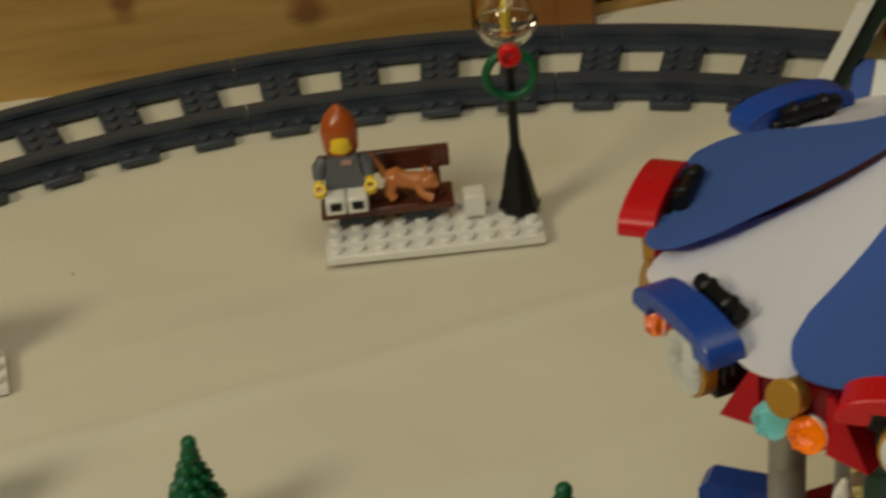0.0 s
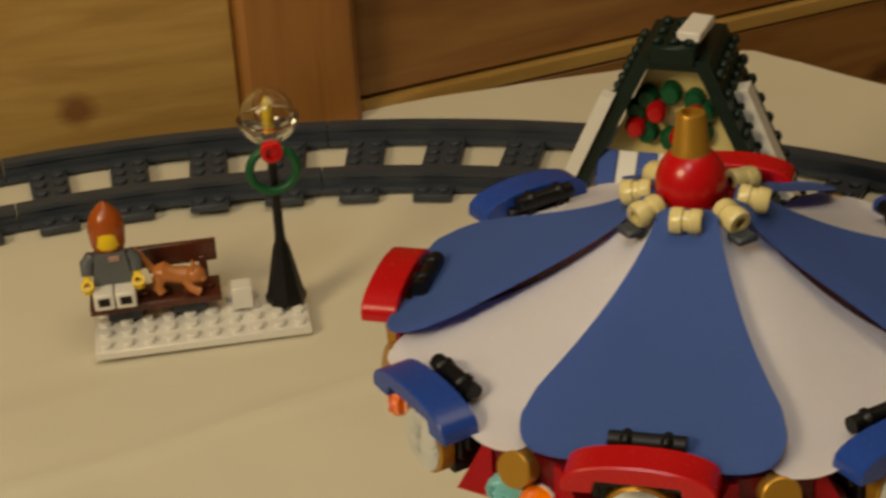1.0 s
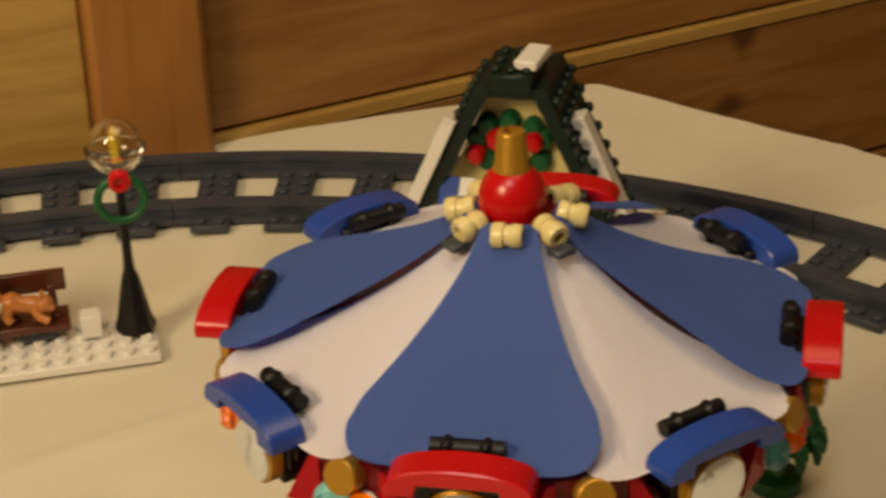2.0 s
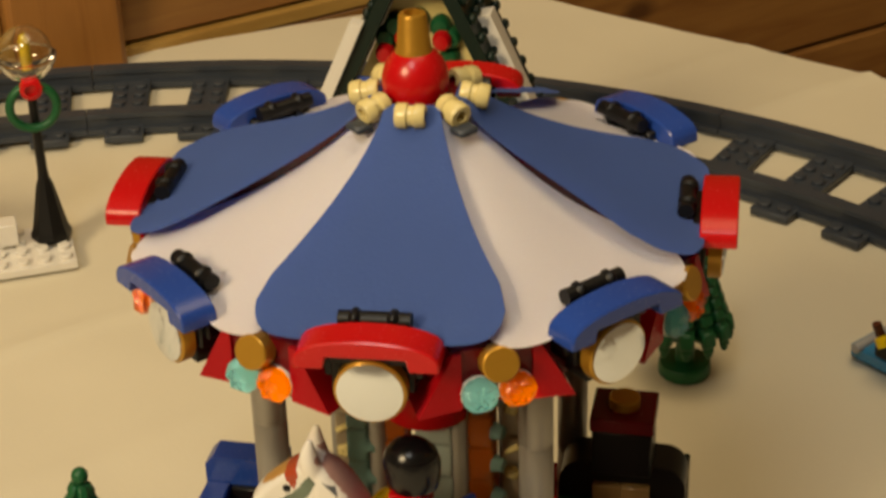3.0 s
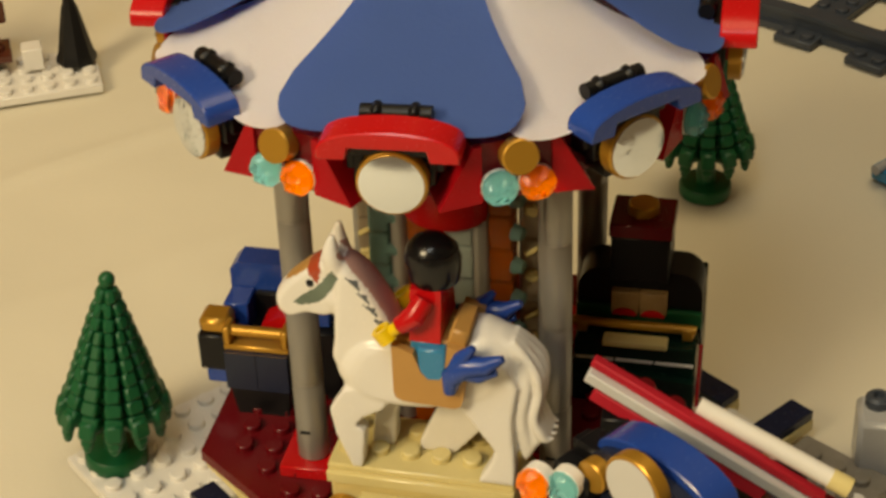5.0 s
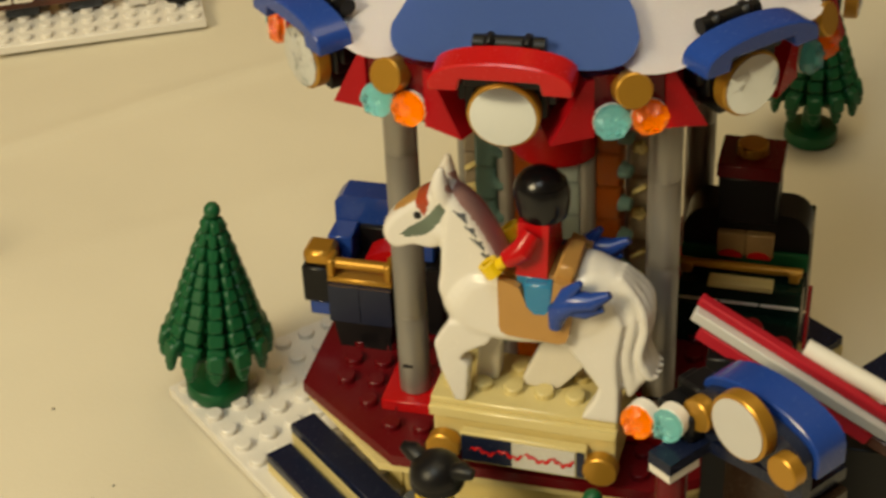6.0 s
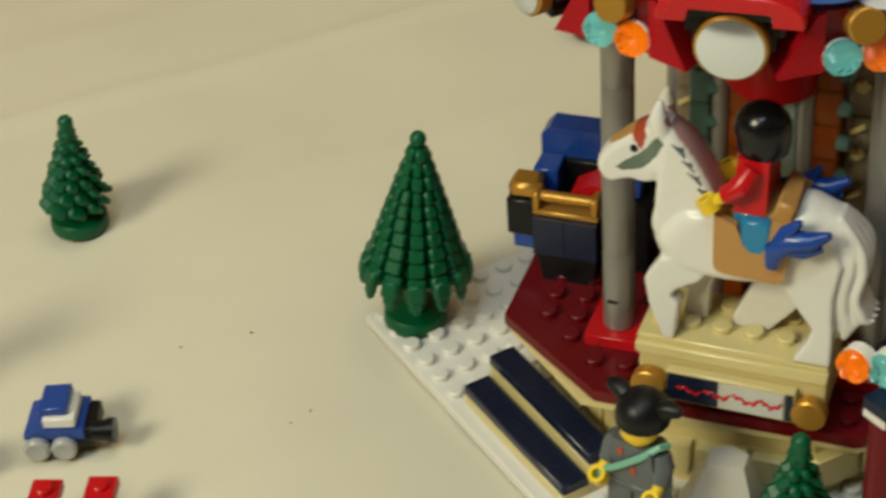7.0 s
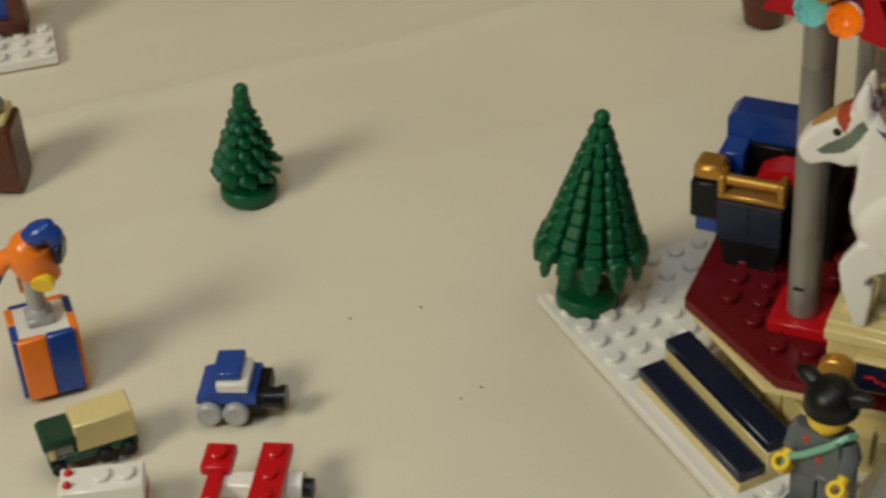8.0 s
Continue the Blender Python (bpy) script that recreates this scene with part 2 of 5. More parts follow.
def slab(bm, outline, z0, z1, m=None):
    """A flat outline of (x, y) pairs, made thick from z0 to z1."""
    m = m or Matrix()
    lo = [bm.verts.new(m @ Vector((u, v, z0))) for u, v in outline]
    hi = [bm.verts.new(m @ Vector((u, v, z1))) for u, v in outline]
    bm.faces.new(lo[::-1])
    bm.faces.new(hi)
    n = len(lo)
    for k in range(n):
        bm.faces.new((lo[k], lo[(k + 1) % n], hi[(k + 1) % n], hi[k]))
    return bm


def blob(bm, x, y, z, rx, ry, rz, m=None, seg=14):
    mat = (m or Matrix()) @ Matrix.Translation((x, y, z)) @ Matrix.Diagonal((rx, ry, rz, 1))
    bmesh.ops.create_uvsphere(bm, u_segments=seg, v_segments=seg // 2 + 2, radius=1.0, matrix=mat)
    return bm


def stud(bm, x, y, z, m=None, r=2.45, h=1.8):
    m = m or Matrix()
    return lathe(bm, [(r, z - 0.2), (r, z + h - 0.3), (r - 0.3, z + h), (0, z + h)], 12, m @ Matrix.Translation((x, y, 0)))


def tube(bm, pts, r, seg=8, taper=None):
    """A round bar along a chain of points, with an optional radius for each."""
    pts = [Vector(p) for p in pts]
    rs = taper or [r] * len(pts)
    rings, side = [], None
    for i, p in enumerate(pts):
        d = (pts[min(i + 1, len(pts) - 1)] - pts[max(i - 1, 0)]).normalized()
        if side is None:
            side = d.orthogonal()
        side = (side - d * side.dot(d)).normalized()
        other = d.cross(side)
        ring = []
        for k in range(seg):
            a = 2 * math.pi * k / seg
            ring.append(bm.verts.new(p + rs[i] * (math.cos(a) * side + math.sin(a) * other)))
        rings.append(ring)
    for a, b in zip(rings, rings[1:]):
        for k in range(seg):
            bm.faces.new((a[k], a[(k + 1) % seg], b[(k + 1) % seg], b[k]))
    bm.faces.new(rings[0][::-1])
    bm.faces.new(rings[-1])
    return bm


def flow(bm, pts, r, seg, taper):
    """A tube whose path and width run in smooth curves through the given points."""
    p = [Vector(q) for q in pts]
    path, width = [], []
    for i in range(len(p) - 1):
        q = [p[max(i - 1, 0)], p[i], p[i + 1], p[min(i + 2, len(p) - 1)]]
        w = [taper[max(i - 1, 0)], taper[i], taper[i + 1], taper[min(i + 2, len(p) - 1)]]
        for k in range(5):
            f = k / 5
            blend = lambda c: 0.5 * (2 * c[1] + (c[2] - c[0]) * f + (2 * c[0] - 5 * c[1] + 4 * c[2] - c[3]) * f * f + (3 * c[1] - c[0] - 3 * c[2] + c[3]) * f ** 3)
            path.append(blend(q))
            width.append(max(0.2, blend(w)))
    path.append(p[-1])
    width.append(taper[-1])
    return tube(bm, path, r, seg + 6, width)


def fuse(bm, voxel=0.55, rounds=4):
    """Welds overlapping closed pieces into one smooth moulded skin."""
    bmesh.ops.recalc_face_normals(bm, faces=bm.faces[:])
    me = bpy.data.meshes.new("moulding")
    bm.to_mesh(me)
    bm.free()
    ob = new("moulding", me)
    skin = ob.modifiers.new("weld", "REMESH")
    skin.mode, skin.voxel_size = "VOXEL", voxel
    done = bpy.data.meshes.new_from_object(ob.evaluated_get(bpy.context.evaluated_depsgraph_get()))
    bpy.data.objects.remove(ob)
    out = bmesh.new()
    out.from_mesh(done)
    for _ in range(rounds):
        bmesh.ops.smooth_vert(out, verts=out.verts[:], factor=0.5, use_axis_x=True, use_axis_y=True, use_axis_z=True)
    bpy.data.meshes.remove(done)
    bpy.data.meshes.remove(me)
    return out


def new_bm():
    return bmesh.new()


def mesh_of(name, bm, mats, smooth=40):
    bmesh.ops.recalc_face_normals(bm, faces=bm.faces[:])
    bmesh.ops.scale(bm, vec=(U, U, U), verts=bm.verts[:])
    me = bpy.data.meshes.new(name)
    for e in bm.edges:
        e.smooth = len(e.link_faces) == 2 and e.calc_face_angle(0) < radians(smooth)
    for f in bm.faces:
        f.smooth = True
    bm.to_mesh(me)
    bm.free()
    for m in mats if isinstance(mats, (list, tuple)) else [mats]:
        me.materials.append(m)
    return me


def part(name, bm, material, parent, label="", smooth=40):
    ob = new(name, mesh_of(name, bm, material, smooth))
    ob.parent = parent
    return tagged(ob, label)


def thing(name, label, category, x=0, y=0, z=0, rz=0, group="", kind=""):
    ob = new(name)
    ob.empty_display_size = 0.01
    ob.matrix_world = pose(x * U, y * U, z * U, 0, 0, rz)
    return tagged(ob, label, category, group, kind)


def solid(name, bm, material, label, category="", x=0, y=0, z=0, rz=0, group="", kind=""):
    """A thing that is one mesh."""
    ob = new(name, mesh_of(name, bm, material))
    ob.matrix_world = pose(x * U, y * U, z * U, 0, 0, rz)
    return tagged(ob, label, category, group, kind)


class Painted:
    """One mesh out of several coloured pieces."""

    def __init__(self):
        self.bm, self.mats = bmesh.new(), []

    def use(self, mat):
        """Faces made since the last call take the colour that was set before; then sets the next one."""
        self.close()
        if mat not in self.mats:
            self.mats.append(mat)
        self.now, self.old = self.mats.index(mat), set(self.bm.faces)
        return self.bm

    def close(self):
        if self.mats:
            for f in self.bm.faces:
                if f not in self.old:
                    f.material_index = self.now

    def solid(self, name, label, category, x, y, z, rz=0, group=""):
        self.close()
        return solid(name, self.bm, self.mats, label, category, x, y, z, rz, group)


def rot(a):
    return Matrix.Rotation(radians(a), 4, "Z")


# ---- the room: table, cloth, pine wall behind, plain walls round the rest ----
BACK_A, BACK_B, BACK_C = Vector((-640, 132)), Vector((-62.3, 490)), Vector((415.5, 275))
CLOTH = [(-640, -520), (420, -520), tuple(BACK_C), tuple(BACK_B), tuple(BACK_A)]


def build_room():
    bm = new_bm()
    bx(bm, 0, 0, -760, 5200, 5200, 20, bevel=0)
    solid("floor", bm, PINE_DARK, "brown pine board floor", kind="structure")
    bm = new_bm()
    bx(bm, 0, 0, 1750, 5200, 5200, 20, bevel=0)
    solid("ceiling", bm, PLASTER, "plain painted ceiling", kind="structure")
    for n, (x, y, sx, sy) in {"wall_south": (0, -2600, 5240, 40), "wall_west": (-2600, 0, 40, 5200), "wall_east": (2600, 0, 40, 5200), "wall_north": (0, 2600, 5240, 40)}.items():
        bm = new_bm()
        bx(bm, x, y, 495, sx, sy, 2510, bevel=0)
        solid(n, bm, PLASTER, "plain painted room wall", kind="structure")


def wall_frame(p, q):
    """A frame with x along p to q, z up, and y away from the table."""
    d = Vector((q[0] - p[0], q[1] - p[1], 0))
    return pose(p[0] * U, p[1] * U, 0, 0, 0, math.degrees(math.atan2(d.y, d.x))), d.length


def build_pine_wall():
    # pale boards at the left, with a joint between them
    m, n = wall_frame((-694, 105), (-270, 352.8))
    panel = thing("pine_panel", "pale varnished pine panel with dark knots behind the table", "wood panel", kind="structure")
    panel.matrix_world = m
    z = -400
    for h in (235, 345, 180):
        bm = new_bm()
        bx(bm, n / 2, 12, z + h / 2, n, 22, h - 1.5, bevel=1.5)
        part("board", bm, PINE, panel)
        z += h
    m, n = wall_frame((-270, 352.8), (-226, 384))
    bm = new_bm()
    bx(bm, n / 2, 10, 0, n - 1, 40, 800, bevel=3)
    ob = solid("pine_post", bm, PINE_POST, "orange-brown pine post with vertical grain", "post", kind="structure")
    ob.matrix_world = m
    m, n = wall_frame((-229.4, 382), (425.6, 943))
    wall = thing("pine_back_wall", "brown pine wall with a pale ledge along it", "wall", kind="structure")
    wall.matrix_world = m
    bm = new_bm()
    bx(bm, n / 2, 14.5, 204.4, n, 20, 400, bevel=1)
    part("upper_board", bm, PINE_DARK, wall)
    bm = new_bm()
    prism(bm, [(0, -3.6), (n, -3.6), (n, 2.6), (0, 2.6)], 0.5, 14)
    part("ledge", bm, PINE, wall, "pale pine ledge")
    for k, z0 in enumerate((-97.6, -192.6, -287.6)):
        bm = new_bm()
        bx(bm, n / 2, 12, z0 + 47, n, 20, 93, bevel=2)
        part("lower_board", bm, PINE_DARK, wall)


CREASES = [(-219, 104, 42.5, 2.0, 2.4), (66, 98, 43.5, 0.5, 2.6), (-300, -60, 40, 0.5, 5.0), (-60, 330, 40, 0.6, 3.0), (-330, 60, 44, 0.5, 4.0)]


def cloth_height(x, y):
    """Slack folds and pressed creases of the cloth."""
    h = 1.7 * noise.noise(Vector((x / 95, y / 95, 0.3))) + 0.6 * noise.noise(Vector((x / 33, y / 33, 4.0)))
    for px, py, ang, amp, wide in CREASES:
        d = (x - px) * -math.sin(radians(ang)) + (y - py) * math.cos(radians(ang)) + 3 * noise.noise(Vector((x / 60, y / 60, px)))
        h += amp * math.exp(-((d / wide) ** 2))
    u, v = (x + y) * 0.707, (y - x) * 0.707
    h += 0.45 * (0.5 - abs(noise.noise(Vector((v / 26, u / 150, 9.0))))) + 0.16 * noise.noise(Vector((x / 11, y / 11, 2.0)))
    return h - 1.4


def build_table():
    table = thing("table", "wooden table under a white cloth", "table")
    bm = new_bm()
    slab(bm, [(x * 0.995 - 1, y * 0.99 - 2) for x, y in CLOTH], -30, -4)
    part("tabletop", bm, PINE_DARK, table)
    for x, y in ((-600, -480), (380, -480), (380, 250), (-560, 130)):
        bm = new_bm()
        bx(bm, x, y, -390, 60, 60, 720, bevel=3)
        part("leg", bm, PINE_DARK, table)
    # cloth: a fine sheet with folds, its hem hanging over the edge
    bm = new_bm()
    step, grid = 5.0, {}
    nx, ny = int(1060 / step), int(1030 / step)
    for i in range(nx + 1):
        for j in range(ny + 1):
            x, y = -640 + i * step, -520 + j * step
            top = min(BACK_A.y + (x - BACK_A.x) * (BACK_B.y - BACK_A.y) / (BACK_B.x - BACK_A.x), BACK_B.y + (x - BACK_B.x) * (BACK_C.y - BACK_B.y) / (BACK_C.x - BACK_B.x))
            over = y - top
            if over > step:
                continue
            if over > 0:
                y = top
            grid[i, j] = bm.verts.new((x, y, cloth_height(x, y)))
    for i in range(nx):
        for j in range(ny):
            c = [grid.get(k) for k in ((i, j), (i + 1, j), (i + 1, j + 1), (i, j + 1))]
            c = [v for v in c if v]
            if len(c) > 2:
                bm.faces.new(c)
    rim = [e for e in bm.edges if len(e.link_faces) == 1]
    hem = bmesh.ops.extrude_edge_only(bm, edges=rim)["geom"]
    for v in hem:
        if isinstance(v, bmesh.types.BMVert):
            v.co.z -= 120
            v.co.y += 1.0
    solid("tablecloth", bm, LINEN, "white tablecloth with soft folds spread over the table", "tablecloth")


# ---- the toy railway ----
def build_track():
    """Curved plastic track: low studded sleepers, tall rails with a flanged foot, split into pieces."""
    cx, cy = -99.4, -75.0
    track = thing("toy_railway_track", "dark grey plastic toy railway track on the white cloth", "toy track", cx, cy, 0)
    mid, pitch, first, count = TRACK
    a0, a1 = first - pitch / 2, first + pitch * (count - 0.5)

    def band(r0, r1, z0, z1, s, e, n):
        bm = new_bm()
        pts = [(r1 * math.cos(radians(s + (e - s) * k / n)), r1 * math.sin(radians(s + (e - s) * k / n))) for k in range(n + 1)]
        pts += [(r0 * math.cos(radians(e - (e - s) * k / n)), r0 * math.sin(radians(e - (e - s) * k / n))) for k in range(n + 1)]
        slab(bm, pts, z0, z1)
        return bm

    pieces = count // 4
    span = (a1 - a0) / pieces
    for p in range(pieces):
        s, e = a0 + span * p + 0.03, a0 + span * (p + 1) - 0.03
        for side in (-1, 1):
            r = mid + 23.0 * side
            part("rail_foot", band(r - 4.6, r + 4.6, 0.6, 3.2, s, e, 18), RAIL_GREY, track)
            rail = part("rail_web", band(r - 2.0, r + 2.0, 3.1, 7.8, s, e, 18), RAIL_GREY, track)
            part("rail_head", band(r - 3.3, r + 3.3, 7.6, 9.8, s, e, 18), RAIL_GREY, rail)
    bm = new_bm()
    bx(bm, mid, 0, 2.0, 72, 16.4, 3.2, bevel=0.4)
    for r in (-31.5, -12.5, -4.2, 4.2, 12.5, 31.5):
        for s in (-4.2, 4.2):
            stud(bm, mid + r, s, 3.6, r=2.6, h=1.7)
    me = mesh_of("sleeper", bm, RAIL_GREY)
    for k in range(count):
        ob = new("sleeper", me)
        ob.parent = track
        ob.matrix_local = rot(first + pitch * k)


TRACK = (420.4, 4.63, 16.6, 32)


# ---- toy trees ----
def tall_crown(bm):
    """Twelve ribs of shingle-like leaves down a cone, ending in loose hanging tips."""
    lathe(bm, [(5.6, 21), (3.4, 40), (1.2, 60.5), (0, 61)], 12)
    lathe(bm, [(0, 12), (3.0, 12.2), (5.0, 22), (0, 23)], 10)
    blob(bm, 0, 0, 61.6, 2.3, 2.3, 2.5)
    tiers = 10
    for i in range(tiers):
        f = i / (tiers - 1)
        zc = 22.5 + 35.2 * f ** 0.96
        r = 14.0 - 10.9 * f
        cnt = 12 if i < 7 else (8 if i < 9 else 5)
        for k in range(cnt):
            a = 360 / cnt * k + random.uniform(-1.2, 1.2)
            m = rot(a) @ Matrix.Translation((r, 0, zc)) @ Matrix.Rotation(radians(-27 + random.uniform(-3, 3)), 4, "Y")
            w = max(2.3, min(5.0, 2 * math.pi * r / cnt * 0.70))
            bx(bm, -1.5, 0, 0.2, 3.4, w, 4.1, m, bevel=0.6)
            bx(bm, -5.2, 0, -0.4, 5.0, w * 0.5, 2.2, m, bevel=0.3)
    for k in range(12):
        m = rot(30 * k) @ Matrix.Translation((14.2, 0, 20.4)) @ Matrix.Rotation(radians(-14), 4, "Y")
        bx(bm, 0, 0, 0, 2.9, 5.0, 5.6, m, bevel=0.8)
        bx(bm, -0.6, 0, -3.5, 2.4, 3.8, 3.6, m, bevel=0.8)
        blob(bm, -0.9, 0, -5.2, 1.2, 1.5, 1.6, m, seg=8)
        cyl(bm, m @ Vector((-1.5, 0, -1)), rot(30 * k) @ Vector((2.0, 0, 15)), 1.5, 1.2, seg=6)


def short_crown(bm):
    """Seven rounds of plump slanting leaves."""
    top, low, wide, tiers = 40.5, 6.0, 10.4, 7
    lathe(bm, [(wide * 0.42, low + 5), (1.8, top - 3), (0, top - 3)], 12)
    blob(bm, 0, 0, top - 2.2, 2.4, 2.4, 2.4)
    cyl(bm, (0, 0, top - 8), (0, 0, top - 2.4), 2.5, 2.3, seg=14)
    h = (top - low - 4) / tiers
    for i in range(tiers):
        f = i / (tiers - 1)
        zc = low + 5 + (top - low - 11) * f
        r = wide * (1 - f) + 1.9 * f
        cnt = 10 if i < 3 else (8 if i < 5 else 6)
        for k in range(cnt):
            a = 360 / cnt * k + 18 * (i % 2) + random.uniform(-3, 3)
            m = rot(a) @ Matrix.Translation((r * 0.80, 0, zc)) @ Matrix.Rotation(radians(26), 4, "Y") @ Matrix.Rotation(radians(-36), 4, "X")
            w = max(3.2, 2 * r * math.tan(math.pi / cnt) * 0.88)
            bx(bm, 0, 0, 0, 2.8 + r * 0.30, w, h * 0.46, m, bevel=0.9)
            bx(bm, -r * 0.30, 0, -h * 0.2, r * 0.5, w * 0.4, h * 1.1, rot(a) @ Matrix.Translation((r * 0.78, 0, zc)), bevel=0.3)


def build_tree(x, y, z, tall, rz, label, lean=0.0):
    tree = thing("toy_tree", label, "toy tree", x, y, z, rz, "toy fir trees")
    tree.matrix_world = pose(x * U, y * U, z * U, 0, lean, rz)
    bm = new_bm()
    lathe(bm, [(0, 0), (8.6, 0), (8.9, 0.5), (8.9, 3.9), (8.4, 4.5), (3.4, 4.9), (3.0, 13), (0, 13)], 32)
    part("base", bm, GREEN, tree)
    bm = new_bm()
    (tall_crown if tall else short_crown)(bm)
    part("crown", bm, GREEN, tree)
    return tree


# ---- the carousel ----
def octagon(apothem, turn=0):
    r = apothem / math.cos(math.pi / 8)
    return [(r * math.cos(radians(22.5 + 45 * k + turn)), r * math.sin(radians(22.5 + 45 * k + turn))) for k in range(8)]


def panel_height(r):
    """Height of the tent's cloth at a distance from the axis."""
    f = min(1.0, max(0.0, (r - 11) / 53))
    return 178.5 - 28.5 * (f ** 0.68)


def cloth_panel(bm, half_in, half_out, r_in, r_out, lift, ripple, side_curl, corner, flare=1.05):
    """One tent panel with a rounded outer hem, pointing along +x."""
    n, w = 22, 24
    rows = []
    for i in range(n + 1):
        f = i / n
        row = []
        for j in range(w + 1):
            s = math.sin(math.pi / 2 * (2 * j / w - 1))
            turn = min(1.0, max(0.0, (abs(s) - 0.58) / 0.42))
            end = r_out - 11.0 * (1 - math.sqrt(max(0.0, 1 - turn * turn))) - 1.6 * (1 - s * s)
            r = r_in + (end - r_in) * f
            half = (half_in + (half_out - half_in) * (f ** flare)) * (1 - 0.06 * math.sin(math.pi * min(1.0, f * 1.15)))
            y = s * half * (1 - 0.05 * max(0, f - 0.85) / 0.15 * abs(s) ** 6)
            fall = panel_height(math.hypot(r, y * 0.55))
            z = fall + lift + side_curl * (s * s) * math.sin(math.pi * f) + ripple * math.sin(5 * f + 2 * s) * f * (1 - f) + corner * (s * s) * f * f
            row.append(bm.verts.new((r, y, z)))
        rows.append(row)
    for a, b in zip(rows, rows[1:]):
        for j in range(w):
            bm.faces.new((a[j], a[j + 1], b[j + 1], b[j]))
    skin = bm.faces[:]
    bmesh.ops.solidify(bm, geom=skin, thickness=0.7)
    return bm


def arch_outline():
    """A flat-bowed arch: a long crown over two short feet."""
    pts = [(-15.0, 148.6), (-15.0, 150.4)]
    for k in range(1, 14):
        a = math.pi - math.pi * k / 14
        pts.append((15.0 * math.cos(a), 150.4 + 5.2 * math.sin(a) ** 0.8))
    pts += [(15.0, 150.4), (15.0, 148.6), (8.8, 148.6), (8.2, 151.5), (-8.2, 151.5), (-8.8, 148.6)]
    return pts


def round_tile(bm, m, r=4.0, h=3.0):
    """A round tile with its face along +x."""
    q = m @ Matrix.Rotation(radians(90), 4, "Y")
    return lathe(bm, [(r, -h), (r, -0.35), (r - 0.35, 0), (0, 0)], 28, q)


COLUMNS = ((-16.8, -10, 5.0, CYAN_DEEP, CYAN_DEEP), (-11.6, -12, 4.8, SILVER, None), (-6.2, -13, 5.0, ORANGE_DEEP, None), (3.2, -13, 9.0, CYAN_PALE, None), (9.4, -14, 5.6, SILVER, None), (14.8, -13, 6.0, ORANGE_DEEP, CYAN_DEEP), (21.6, -7, 5.6, GLASS_BRICK, GLASS_BRICK), (-21.4, -4, 4.6, GLASS_BRICK, GLASS_BRICK), (-14, 10, 7, CYAN_DEEP, None), (8, 14, 8, ORANGE_DEEP, None), (18, 8, 6, SILVER, None))


def gem(bm, m, r=4.0):
    """A clear round stone with cut facets, its face along +x."""
    q = m @ Matrix.Rotation(radians(90), 4, "Y")
    n = 12
    ring = lambda rad, lo, hi: [bm.verts.new(q @ Vector((rad * math.cos(2 * math.pi * k / n), rad * math.sin(2 * math.pi * k / n), hi if k % 2 else lo))) for k in range(n)]
    rows = [ring(r, -2.4, -2.4), ring(r, -1.1, -0.7), ring(r * 0.66, 0.1, 1.0), ring(r * 0.30, 0.9, -0.1)]
    for a, c in zip(rows, rows[1:]):
        for k in range(n):
            bm.faces.new((a[k], a[(k + 1) % n], c[(k + 1) % n]))
            bm.faces.new((a[k], c[(k + 1) % n], c[k]))
    bm.faces.new(rows[0][::-1])
    tip = bm.verts.new(q @ Vector((0, 0, 0.9)))
    for k in range(n):
        bm.faces.new((rows[-1][k], rows[-1][(k + 1) % n], tip))
    return bm


def platform_outline():
    """The platform's edge: a straight front, and three quarters with a small step beside each side."""
    quarter = [(-41.0, -56.2), (-34.2, -55.6), (-31.9, -61.8), (33.0, -62.0)]
    front = [(-31.5, -56.2), (33.0, -56.4)]
    return front + [(x * c - y * s, x * s + y * c) for c, s in ((0, 1), (-1, 0), (0, -1)) for x, y in quarter]


